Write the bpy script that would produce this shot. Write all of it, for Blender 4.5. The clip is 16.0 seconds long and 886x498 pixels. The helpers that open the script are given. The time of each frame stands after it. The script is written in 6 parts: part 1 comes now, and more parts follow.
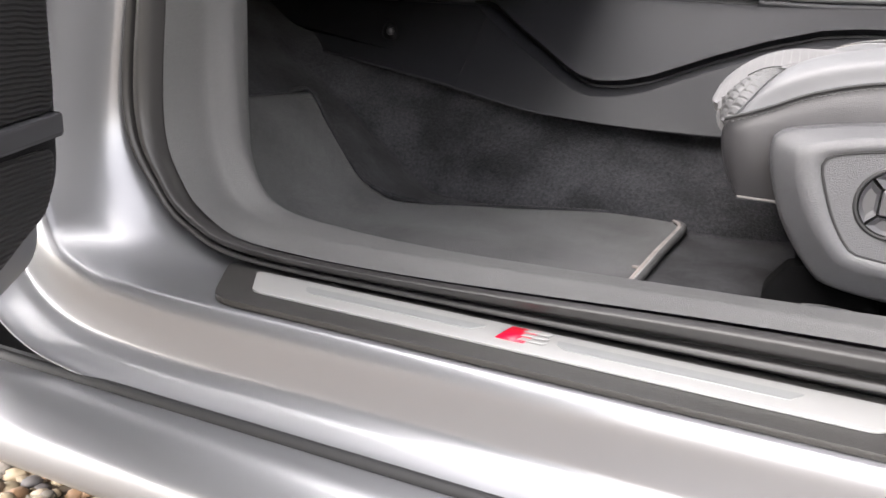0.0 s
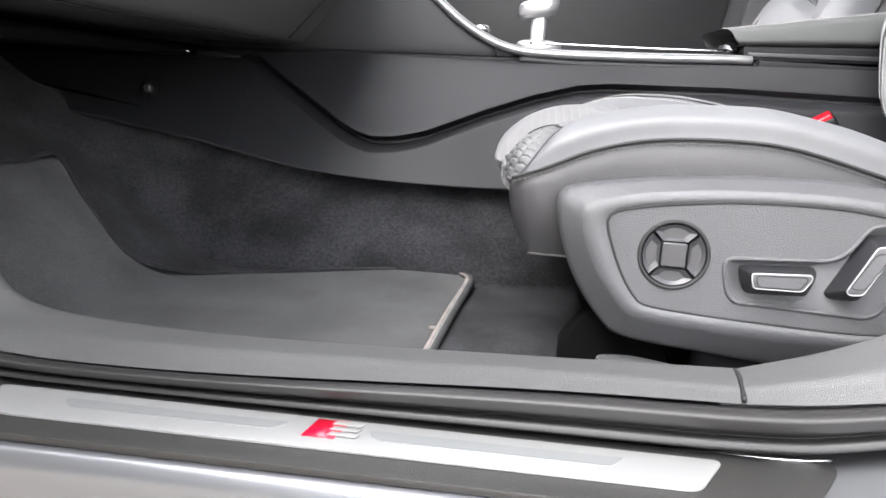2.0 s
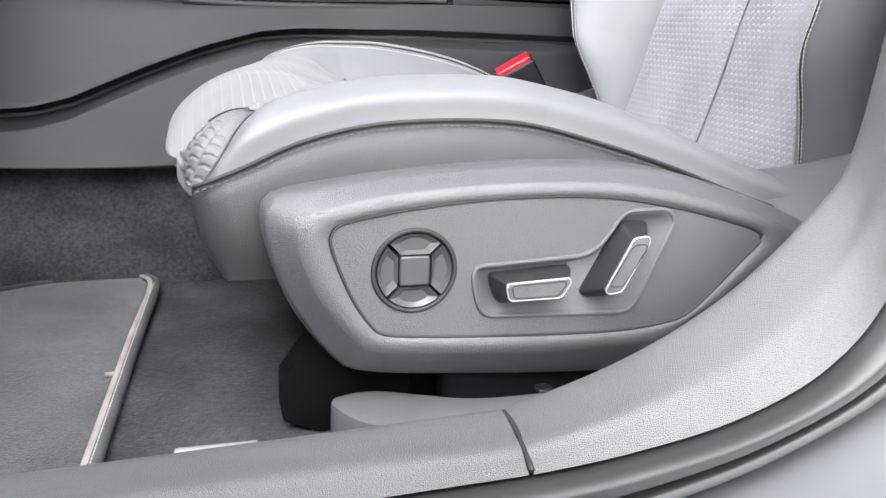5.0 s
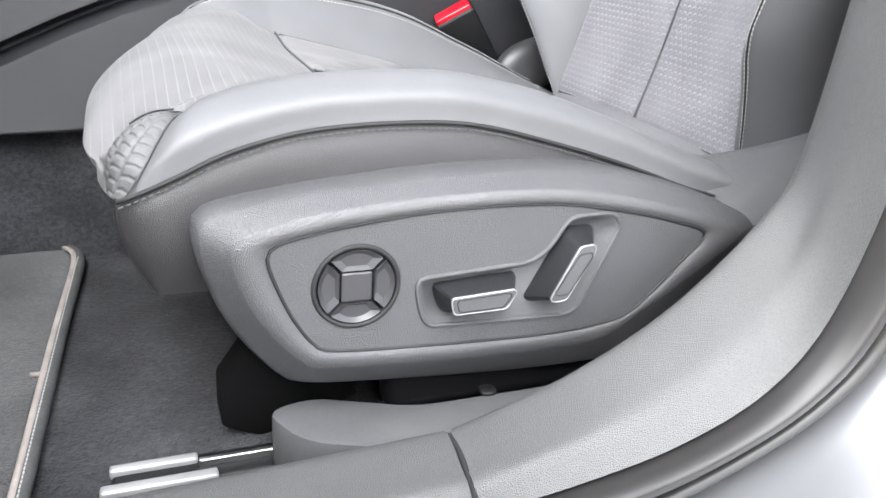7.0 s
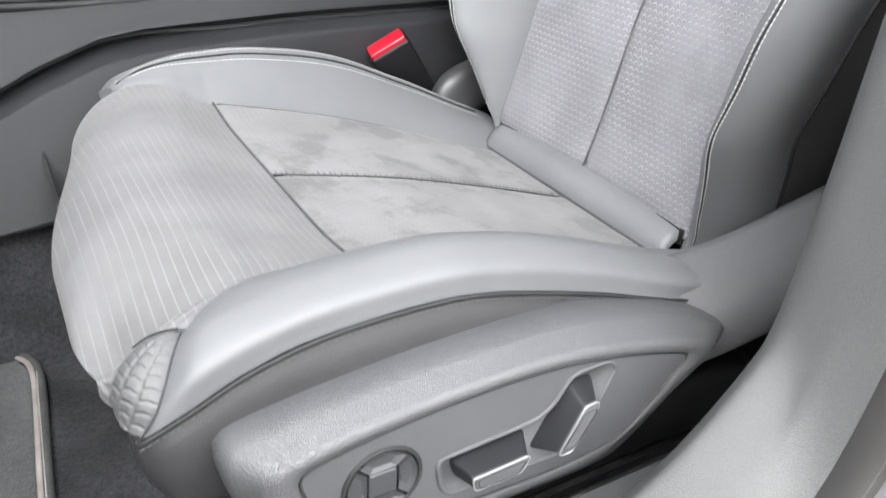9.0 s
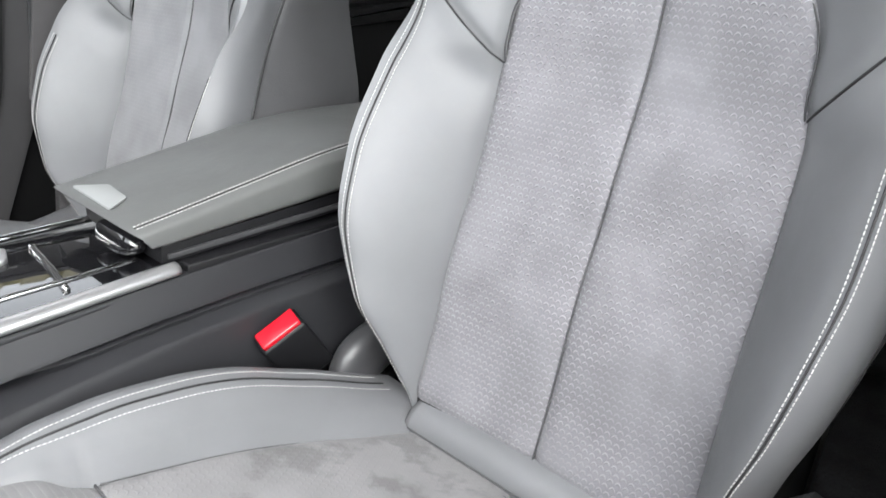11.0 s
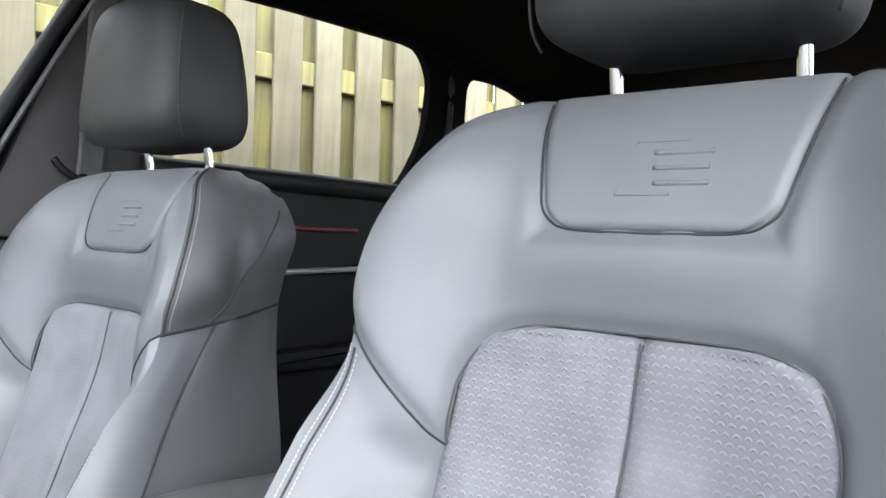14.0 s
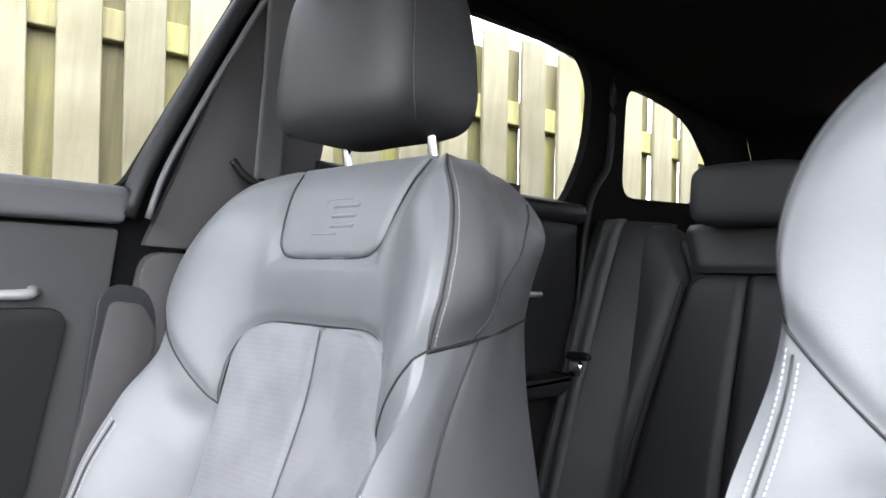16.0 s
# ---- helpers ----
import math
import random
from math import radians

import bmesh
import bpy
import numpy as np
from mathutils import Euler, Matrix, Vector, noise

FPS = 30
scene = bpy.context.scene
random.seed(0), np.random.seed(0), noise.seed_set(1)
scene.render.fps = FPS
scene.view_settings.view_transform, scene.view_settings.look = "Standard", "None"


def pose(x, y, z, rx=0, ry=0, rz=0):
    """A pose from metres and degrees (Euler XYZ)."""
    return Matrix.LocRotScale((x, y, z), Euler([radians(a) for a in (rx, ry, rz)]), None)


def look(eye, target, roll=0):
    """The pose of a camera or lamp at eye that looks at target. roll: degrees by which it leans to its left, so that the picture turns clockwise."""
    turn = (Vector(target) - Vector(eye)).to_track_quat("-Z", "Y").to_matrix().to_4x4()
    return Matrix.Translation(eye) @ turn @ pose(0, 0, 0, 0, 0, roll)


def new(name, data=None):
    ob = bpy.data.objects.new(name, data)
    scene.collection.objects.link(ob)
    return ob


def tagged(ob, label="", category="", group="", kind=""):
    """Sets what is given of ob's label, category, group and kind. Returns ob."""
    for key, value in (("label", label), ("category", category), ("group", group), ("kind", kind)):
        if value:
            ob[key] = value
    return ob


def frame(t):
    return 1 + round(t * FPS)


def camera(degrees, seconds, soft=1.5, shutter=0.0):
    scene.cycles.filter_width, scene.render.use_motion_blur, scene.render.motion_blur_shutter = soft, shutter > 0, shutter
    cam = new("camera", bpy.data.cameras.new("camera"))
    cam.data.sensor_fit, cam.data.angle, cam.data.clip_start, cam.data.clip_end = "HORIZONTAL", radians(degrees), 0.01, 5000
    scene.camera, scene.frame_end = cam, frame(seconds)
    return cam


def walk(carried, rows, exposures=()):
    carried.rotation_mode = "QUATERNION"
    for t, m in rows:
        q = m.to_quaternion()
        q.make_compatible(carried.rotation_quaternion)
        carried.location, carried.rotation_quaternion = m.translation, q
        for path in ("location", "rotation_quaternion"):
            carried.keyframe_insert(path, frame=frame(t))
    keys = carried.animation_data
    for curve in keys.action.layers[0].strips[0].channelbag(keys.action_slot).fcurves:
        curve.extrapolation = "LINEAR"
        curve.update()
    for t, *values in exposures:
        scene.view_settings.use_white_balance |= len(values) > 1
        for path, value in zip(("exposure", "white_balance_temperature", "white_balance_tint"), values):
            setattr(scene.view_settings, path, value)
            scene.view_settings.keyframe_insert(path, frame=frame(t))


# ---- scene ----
cam = camera(58.5, 16.0, shutter=0.2)
PATH = [
    (0, (-0.086, -0.329, 0.52), (-0.799, 1.455, -0.036), 4.1),
    (0.5, (-0.09, -0.328, 0.518), (-0.683, 1.51, -0.002), 3.9),
    (1, (-0.095, -0.334, 0.522), (-0.563, 1.551, 0.045), 3.9),
    (1.5, (-0.105, -0.321, 0.524), (-0.442, 1.602, 0.089), 3.7),
    (2, (-0.112, -0.29, 0.528), (-0.298, 1.66, 0.123), 3.8),
    (2.5, (-0.115, -0.264, 0.535), (-0.146, 1.698, 0.148), 3.7),
    (3, (-0.12, -0.247, 0.548), (0.018, 1.71, 0.157), 3.7),
    (3.5, (-0.117, -0.218, 0.551), (0.168, 1.719, 0.143), 3.6),
    (4, (-0.112, -0.184, 0.554), (0.304, 1.72, 0.107), 3.6),
    (4.2, (-0.112, -0.174, 0.554), (0.342, 1.717, 0.09), 3.3),
    (6.5, (-0.118, -0.107, 0.592), (0.569, 1.633, -0.116), 3.8),
    (7, (-0.11, -0.106, 0.609), (0.599, 1.604, -0.147), 4.1),
    (7.5, (-0.107, -0.112, 0.611), (0.616, 1.565, -0.205), 3.9),
    (8, (-0.115, -0.091, 0.633), (0.636, 1.544, -0.241), 3.9),
    (8.2, (-0.121, -0.083, 0.651), (0.651, 1.528, -0.247), 4.0),
    (10.3, (-0.173, 0.164, 0.908), (1.026, 1.434, -0.066), 3.3),
    (10.5, (-0.165, 0.19, 0.912), (1.088, 1.443, -0.015), 3.5),
    (11, (-0.145, 0.222, 0.909), (1.21, 1.473, 0.135), 2.8),
    (11.5, (-0.138, 0.229, 0.917), (1.312, 1.467, 0.315), 3.0),
    (12, (-0.116, 0.231, 0.915), (1.394, 1.467, 0.479), 3.0),
    (12.5, (-0.092, 0.236, 0.912), (1.449, 1.472, 0.598), 3.1),
    (13, (-0.063, 0.247, 0.925), (1.488, 1.496, 0.735), 3.2),
    (13.5, (-0.037, 0.269, 0.931), (1.507, 1.537, 0.843), 3.3),
    (14, (-0.024, 0.312, 0.929), (1.494, 1.614, 0.953), 3.6),
    (14.5, (-0.023, 0.385, 0.889), (1.459, 1.724, 0.986), 3.6),
    (15, (-0.005, 0.477, 0.875), (1.444, 1.85, 1.007), 3.4),
    (15.5, (0.0, 0.56, 0.868), (1.425, 1.955, 1.018), 3.2),
    (16, (-0.043, 0.61, 0.87), (1.373, 2.016, 1.005), 3.2),
]
EXPOSURE = [(0.0, 3.7, 7000, 14), (2.0, 3.84, 6700, 11), (4.0, 3.9, 6550, 10), (8.0, 3.75, 6600, 9), (10.5, 3.62, 6700, 7), (13.0, 3.5, 6300, 8), (16.0, 3.84, 6350, 10)]
walk(cam, [(t, look(eye, target, roll)) for t, eye, target, roll in PATH], EXPOSURE)

# ---- world and light ----
world = bpy.data.worlds.new("overcast_sky")
scene.world = world
world.use_nodes = True
wn = world.node_tree
sky = wn.nodes.new("ShaderNodeTexSky")
sky.sky_type = "NISHITA"
sky.sun_disc = False
sky.sun_elevation = radians(46)
sky.sun_rotation = radians(218)
sky.air_density = 1.0
sky.dust_density = 1.0
wn.nodes["Background"].inputs["Strength"].default_value = 0.108
cloud = wn.nodes.new("ShaderNodeHueSaturation")
cloud.inputs["Saturation"].default_value = 0.22
wn.links.new(sky.outputs["Color"], cloud.inputs["Color"])
wn.links.new(cloud.outputs["Color"], wn.nodes["Background"].inputs["Color"])
sun = new("sun", bpy.data.lights.new("sun", "SUN"))
sun.data.energy = 1.0
sun.data.angle = radians(80)
sun.data.color = (0.97, 0.985, 1.0)
sun.matrix_world = look((-1.6, -1.7, 2.75), (0.0, 0.0, 0.0))


# ---- materials ----
def material(name, color, rough=0.5, metal=0.0, grain=0.0, grain_size=0.0006, blotch=0.0, blotch_size=0.15,
             tint=None, fleck=0.0, fleck_size=0.003, coat=0.0, sheen=0.0, spec=0.5, detail=4.0, rough_var=0.06):
    m = bpy.data.materials.new(name)
    m.use_nodes = True
    nt = m.node_tree
    b = nt.nodes["Principled BSDF"]
    b.inputs["Roughness"].default_value = rough
    b.inputs["Metallic"].default_value = metal
    b.inputs["Specular IOR Level"].default_value = spec
    b.inputs["Coat Weight"].default_value = coat
    b.inputs["Sheen Weight"].default_value = sheen
    tc = nt.nodes.new("ShaderNodeTexCoord")
    big = nt.nodes.new("ShaderNodeTexNoise")
    big.inputs["Scale"].default_value = 1 / blotch_size
    big.inputs["Detail"].default_value = 5
    nt.links.new(tc.outputs["Object"], big.inputs["Vector"])
    mix = nt.nodes.new("ShaderNodeMix")
    mix.data_type = "RGBA"
    other = tint or tuple(c * (1 - blotch) for c in color)
    mix.inputs["A"].default_value = (*color, 1)
    mix.inputs["B"].default_value = (*other, 1)
    ramp = nt.nodes.new("ShaderNodeMapRange")
    ramp.inputs["From Min"].default_value = 0.35
    ramp.inputs["From Max"].default_value = 0.65
    nt.links.new(big.outputs["Fac"], ramp.inputs["Value"])
    nt.links.new(ramp.outputs["Result"], mix.inputs["Factor"])
    nt.links.new(mix.outputs["Result"], b.inputs["Base Color"])
    if fleck:
        spots = nt.nodes.new("ShaderNodeTexNoise")
        spots.inputs["Scale"].default_value = 1 / fleck_size
        spots.inputs["Detail"].default_value = 6
        spots.inputs["Roughness"].default_value = 0.7
        nt.links.new(tc.outputs["Object"], spots.inputs["Vector"])
        span = nt.nodes.new("ShaderNodeMapRange")
        span.inputs["From Min"].default_value = 0.3
        span.inputs["From Max"].default_value = 0.7
        span.inputs["To Min"].default_value = 1 - fleck
        span.inputs["To Max"].default_value = 1 + fleck
        nt.links.new(spots.outputs["Fac"], span.inputs["Value"])
        tone = nt.nodes.new("ShaderNodeVectorMath")
        tone.operation = "SCALE"
        nt.links.new(mix.outputs["Result"], tone.inputs[0])
        nt.links.new(span.outputs["Result"], tone.inputs["Scale"])
        nt.links.new(tone.outputs["Vector"], b.inputs["Base Color"])
    rr = nt.nodes.new("ShaderNodeMapRange")
    rr.inputs["To Min"].default_value = max(0.02, rough - rough_var)
    rr.inputs["To Max"].default_value = min(1.0, rough + rough_var)
    nt.links.new(big.outputs["Fac"], rr.inputs["Value"])
    nt.links.new(rr.outputs["Result"], b.inputs["Roughness"])
    if grain:
        fine = nt.nodes.new("ShaderNodeTexNoise")
        fine.inputs["Scale"].default_value = 1 / grain_size
        fine.inputs["Detail"].default_value = detail
        nt.links.new(tc.outputs["Object"], fine.inputs["Vector"])
        bump = nt.nodes.new("ShaderNodeBump")
        bump.inputs["Strength"].default_value = grain
        bump.inputs["Distance"].default_value = 0.002
        nt.links.new(fine.outputs["Fac"], bump.inputs["Height"])
        nt.links.new(bump.outputs["Normal"], b.inputs["Normal"])
    return m


def leather_material(name, color, rough, cell=0.0022, depth=0.35):
    """Grained hide: small cells with creases, and soft wrinkles on a larger scale."""
    m = material(name, color, rough, blotch=0.12, blotch_size=0.12, rough_var=0.08, spec=0.4)
    nt = m.node_tree
    b = nt.nodes["Principled BSDF"]
    tc = next(n for n in nt.nodes if n.type == "TEX_COORD")
    vor = nt.nodes.new("ShaderNodeTexVoronoi")
    vor.feature = "DISTANCE_TO_EDGE"
    vor.inputs["Scale"].default_value = 1 / cell
    wide = nt.nodes.new("ShaderNodeTexNoise")
    wide.inputs["Scale"].default_value = 22
    wide.inputs["Detail"].default_value = 3
    for n in (vor, wide):
        nt.links.new(tc.outputs["Object"], n.inputs["Vector"])
    b1 = nt.nodes.new("ShaderNodeBump")
    b1.inputs["Strength"].default_value = min(1.0, depth)
    b1.inputs["Distance"].default_value = 0.0006
    b2 = nt.nodes.new("ShaderNodeBump")
    b2.inputs["Strength"].default_value = 0.25
    b2.inputs["Distance"].default_value = 0.004
    nt.links.new(vor.outputs["Distance"], b1.inputs["Height"])
    nt.links.new(wide.outputs["Fac"], b2.inputs["Height"])
    nt.links.new(b2.outputs["Normal"], b1.inputs["Normal"])
    nt.links.new(b1.outputs["Normal"], b.inputs["Normal"])
    return m


def grained(m, cell, strength):
    """Moulded plastic grain: close round cells with fine creases between them."""
    nt = m.node_tree
    b = nt.nodes["Principled BSDF"]
    tc = next(n for n in nt.nodes if n.type == "TEX_COORD")
    vor = nt.nodes.new("ShaderNodeTexVoronoi")
    vor.feature = "DISTANCE_TO_EDGE"
    vor.inputs["Scale"].default_value = 1 / cell
    nt.links.new(tc.outputs["Object"], vor.inputs["Vector"])
    bump = nt.nodes.new("ShaderNodeBump")
    bump.inputs["Strength"].default_value = strength
    bump.inputs["Distance"].default_value = cell * 0.55
    nt.links.new(vor.outputs["Distance"], bump.inputs["Height"])
    nt.links.new(bump.outputs["Normal"], b.inputs["Normal"])
    return m


def math_node(nt, op, a, b=None, c=None):
    n = nt.nodes.new("ShaderNodeMath")
    n.operation = op
    for i, v in enumerate((a, b, c)):
        if v is None:
            continue
        if isinstance(v, (int, float)):
            n.inputs[i].default_value = v
        else:
            nt.links.new(v, n.inputs[i])
    return n.outputs[0]


def fabric_material(name, color, across, along, cell_w=0.0068, cell_h=0.0050, depth=0.9, ribs=False, pale=0.4, smudge=0.0):
    """Suede with pressed scales: rows of small arcs, worn smooth in places."""
    m = material(name, color, 0.85, blotch=0.22, blotch_size=0.07, sheen=0.08, rough_var=0.05)
    nt = m.node_tree
    b = nt.nodes["Principled BSDF"]
    b.inputs["Sheen Roughness"].default_value = 0.45
    tc = next(n for n in nt.nodes if n.type == "TEX_COORD")
    sep = nt.nodes.new("ShaderNodeSeparateXYZ")
    nt.links.new(tc.outputs["Object"], sep.inputs[0])
    u = math_node(nt, "DIVIDE", sep.outputs[across], cell_w)
    v = math_node(nt, "DIVIDE", sep.outputs[along], cell_h)
    if ribs:
        wave = math_node(nt, "FRACT", u)
        tri = math_node(nt, "ABSOLUTE", math_node(nt, "SUBTRACT", wave, 0.5))
        height = math_node(nt, "SMOOTH_MIN", tri, 0.32, 0.1)
        dots = math_node(nt, "ABSOLUTE", math_node(nt, "SUBTRACT", math_node(nt, "FRACT", v), 0.5))
        height = math_node(nt, "ADD", height, math_node(nt, "MULTIPLY", dots, 0.06))
        line = math_node(nt, "SUBTRACT", 1.0, math_node(nt, "MINIMUM", math_node(nt, "MULTIPLY", tri, 11.0), 1.0))
    else:
        row = math_node(nt, "FLOOR", v)
        half = math_node(nt, "MULTIPLY", math_node(nt, "MODULO", row, 2.0), 0.5)
        fu = math_node(nt, "SUBTRACT", math_node(nt, "FRACT", math_node(nt, "ADD", u, math_node(nt, "ABSOLUTE", half))), 0.5)
        fv = math_node(nt, "FRACT", v)
        arc = math_node(nt, "ADD", fv, math_node(nt, "MULTIPLY", math_node(nt, "MULTIPLY", fu, fu), 2.6))
        ridge = math_node(nt, "ABSOLUTE", math_node(nt, "SUBTRACT", arc, 0.80))
        height = math_node(nt, "SUBTRACT", 1.0, math_node(nt, "MINIMUM", math_node(nt, "MULTIPLY", ridge, 4.5), 1.0))
        inside = math_node(nt, "MINIMUM", 1.0, math_node(nt, "MULTIPLY", 6.0, math_node(nt, "MAXIMUM", 0.0, math_node(nt, "SUBTRACT", 0.46, math_node(nt, "ABSOLUTE", fu)))))
        height = math_node(nt, "MULTIPLY", height, inside)
        line = height
    wear = nt.nodes.new("ShaderNodeTexNoise")
    wear.inputs["Scale"].default_value = 9
    wear.inputs["Detail"].default_value = 4
    nt.links.new(tc.outputs["Object"], wear.inputs["Vector"])
    keep = nt.nodes.new("ShaderNodeMapRange")
    keep.inputs["From Min"].default_value = 0.34
    keep.inputs["From Max"].default_value = 0.56
    keep.inputs["To Min"].default_value = 0.05 if ribs else 0.25
    nt.links.new(wear.outputs["Fac"], keep.inputs["Value"])
    height = math_node(nt, "MULTIPLY", height, keep.outputs["Result"])
    base = next(n for n in nt.nodes if n.type == "MIX")
    tone = nt.nodes.new("ShaderNodeMix")
    tone.data_type = "RGBA"
    tone.inputs["B"].default_value = (*(min(1.0, 2.6 * c) for c in color), 1)
    nt.links.new(base.outputs["Result"], tone.inputs["A"])
    nt.links.new(math_node(nt, "MULTIPLY", math_node(nt, "MULTIPLY", line, keep.outputs["Result"]), pale), tone.inputs["Factor"])
    last = tone
    if smudge:
        rubbed = nt.nodes.new("ShaderNodeTexNoise")
        rubbed.inputs["Scale"].default_value = 17
        rubbed.inputs["Detail"].default_value = 6
        rubbed.inputs["Roughness"].default_value = 0.62
        nt.links.new(tc.outputs["Object"], rubbed.inputs["Vector"])
        where = nt.nodes.new("ShaderNodeMapRange")
        where.inputs["From Min"].default_value = 0.51
        where.inputs["From Max"].default_value = 0.60
        where.inputs["To Max"].default_value = smudge
        nt.links.new(rubbed.outputs["Fac"], where.inputs["Value"])
        last = nt.nodes.new("ShaderNodeMix")
        last.data_type = "RGBA"
        last.inputs["B"].default_value = (*(0.42 * c for c in color), 1)
        nt.links.new(tone.outputs["Result"], last.inputs["A"])
        nt.links.new(where.outputs["Result"], last.inputs["Factor"])
    nt.links.new(last.outputs["Result"], b.inputs["Base Color"])
    fuzz = nt.nodes.new("ShaderNodeTexNoise")
    fuzz.inputs["Scale"].default_value = 900
    nt.links.new(tc.outputs["Object"], fuzz.inputs["Vector"])
    height = math_node(nt, "ADD", height, math_node(nt, "MULTIPLY", fuzz.outputs["Fac"], 0.35))
    bump = nt.nodes.new("ShaderNodeBump")
    bump.inputs["Strength"].default_value = depth
    bump.inputs["Distance"].default_value = 0.0012
    nt.links.new(height, bump.inputs["Height"])
    nt.links.new(bump.outputs["Normal"], b.inputs["Normal"])
    return m


LEATHER = leather_material("grey_leather", (0.116, 0.1175, 0.124), 0.48, 0.0013, 0.22)
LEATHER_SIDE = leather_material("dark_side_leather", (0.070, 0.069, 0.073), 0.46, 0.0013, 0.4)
# Darker copy of the side leather: the cushion side's shade is in its colour.
SKIRT_LEATHER = leather_material("shaded_skirt_leather", (0.033, 0.032, 0.034), 0.40, 0.0011, 0.5)
DOOR_LEATHER = leather_material("door_leather", (0.046, 0.045, 0.047), 0.5)
ARM_LEATHER = leather_material("armrest_leather", (0.086, 0.088, 0.088), 0.5, 0.0015, 0.28)
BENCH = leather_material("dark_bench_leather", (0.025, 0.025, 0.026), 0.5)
PLASTIC = grained(material("grained_grey_plastic", (0.072, 0.072, 0.077), 0.36, blotch=0.10, spec=0.65, fleck=0.15, fleck_size=0.0012), 0.0011, 0.9)
SILL_PLASTIC = grained(material("light_grained_sill_plastic", (0.078, 0.078, 0.079), 0.50, blotch=0.12, fleck=0.15, fleck_size=0.0012), 0.0012, 0.9)
PLASTIC_FINE = material("fine_grained_plastic", (0.016, 0.0162, 0.0185), 0.46, grain=0.25, grain_size=0.0008, blotch=0.08, spec=0.32)
SWITCH_PLASTIC = material("switch_panel_plastic", (0.070, 0.070, 0.075), 0.42, grain=0.5, grain_size=0.0007, blotch=0.10, fleck=0.12, fleck_size=0.001)
COVER_PLASTIC = material("runner_cover_plastic", (0.085, 0.086, 0.089), 0.34, grain=0.1, grain_size=0.001, blotch=0.15, blotch_size=0.05, fleck=0.1)
END_CAP = material("pale_grey_end_cap", (0.30, 0.30, 0.305), 0.4, metal=0.3, blotch=0.15, blotch_size=0.03)
DASH_PLASTIC = material("dash_underside_plastic", (0.10, 0.10, 0.105), 0.5, grain=0.4, grain_size=0.001, blotch=0.10)
PLASTIC_DARK = material("black_plastic", (0.006, 0.006, 0.007), 0.5, grain=0.2, grain_size=0.001, blotch=0.1, spec=0.25)
PILLAR_PLASTIC = material("pillar_plastic", (0.050, 0.048, 0.050), 0.42, grain=0.4, grain_size=0.0008, blotch=0.10)
RAIL_CAP = material("grey_rail_cap", (0.036, 0.036, 0.039), 0.4, blotch=0.15, blotch_size=0.03)
SATIN = material("satin_grey_switch", (0.042, 0.042, 0.046), 0.36, blotch=0.05)
FABRIC = fabric_material("scaled_suede", (0.144, 0.141, 0.153), 1, 2, 0.0078, 0.0060, 0.85, pale=0.36, smudge=0.16)
FABRIC_SMOOTH = fabric_material("smooth_suede", (0.150, 0.150, 0.158), 1, 2, 0.0078, 0.0060, 0.15, pale=0.06)
FABRIC_SEAT = fabric_material("ribbed_suede", (0.128, 0.126, 0.130), 0, 1, 0.0066, 0.0040, 0.45, ribs=True, pale=0.24)
QUILT = leather_material("quilted_leather", (0.098, 0.098, 0.101), 0.55)
SUEDE = fabric_material("worn_suede", (0.155, 0.152, 0.156), 1, 0, 0.0078, 0.0060, 0.3, pale=0.0, smudge=0.55)
CARPET = material("dark_carpet", (0.039, 0.039, 0.043), 0.95, fleck=0.5, fleck_size=0.004, grain=1.0, grain_size=0.0022, blotch=0.55, blotch_size=0.07, sheen=0.05, spec=0.15)
MAT_PILE = material("velour_mat", (0.074, 0.074, 0.076), 0.95, fleck=0.4, fleck_size=0.003, grain=1.0, grain_size=0.0014, blotch=0.5, blotch_size=0.10, sheen=0.15, spec=0.2)
PIPING = material("grey_piping", (0.07, 0.07, 0.07), 0.6, grain=0.5, grain_size=0.002, blotch=0.3, blotch_size=0.03)
PALE_TAPE = material("pale_binding_tape", (0.34, 0.30, 0.28), 0.7, grain=0.6, grain_size=0.002, blotch=0.3, blotch_size=0.03)
THREAD = material("pale_thread", (0.34, 0.338, 0.335), 0.7, blotch=0.1, blotch_size=0.01)
GREY_THREAD = material("dark_grey_thread", (0.045, 0.045, 0.046), 0.6, blotch=0.1, blotch_size=0.01)
RUBBER = material("grey_rubber_seal", (0.026, 0.025, 0.025), 0.40, grain=0.03, grain_size=0.002, blotch=0.2, spec=0.4)
SEAM = material("dark_seam", (0.012, 0.012, 0.013), 0.7, blotch=0.1)
SOFT_SEAM = material("grey_seam", (0.040, 0.040, 0.043), 0.7, blotch=0.1)
CHROME = material("chrome", (0.75, 0.75, 0.76), 0.12, metal=1.0, blotch=0.04, rough_var=0.03)
BRUSHED = material("brushed_aluminium", (0.38, 0.38, 0.376), 0.48, metal=0.55, grain=0.1, grain_size=0.001, blotch=0.06)
SILVER = material("satin_silver_trim", (0.42, 0.42, 0.43), 0.32, metal=0.75, blotch=0.05)
GROOVE = material("grey_groove", (0.33, 0.34, 0.34), 0.45, metal=0.6, blotch=0.05)
TREAD = material("dark_tread_plastic", (0.030, 0.029, 0.028), 0.4, grain=0.3, grain_size=0.0012, blotch=0.1)
RED = material("red_enamel", (0.62, 0.005, 0.03), 0.3, blotch=0.03)
RED_BUTTON = material("red_button_plastic", (0.42, 0.006, 0.016), 0.25, blotch=0.05)
PAINT = material("silver_grey_car_paint", (0.215, 0.217, 0.230), 0.31, metal=0.6, coat=0.35, blotch=0.04, rough_var=0.02)
PAINT.node_tree.nodes["Principled BSDF"].inputs["Coat Roughness"].default_value = 0.06
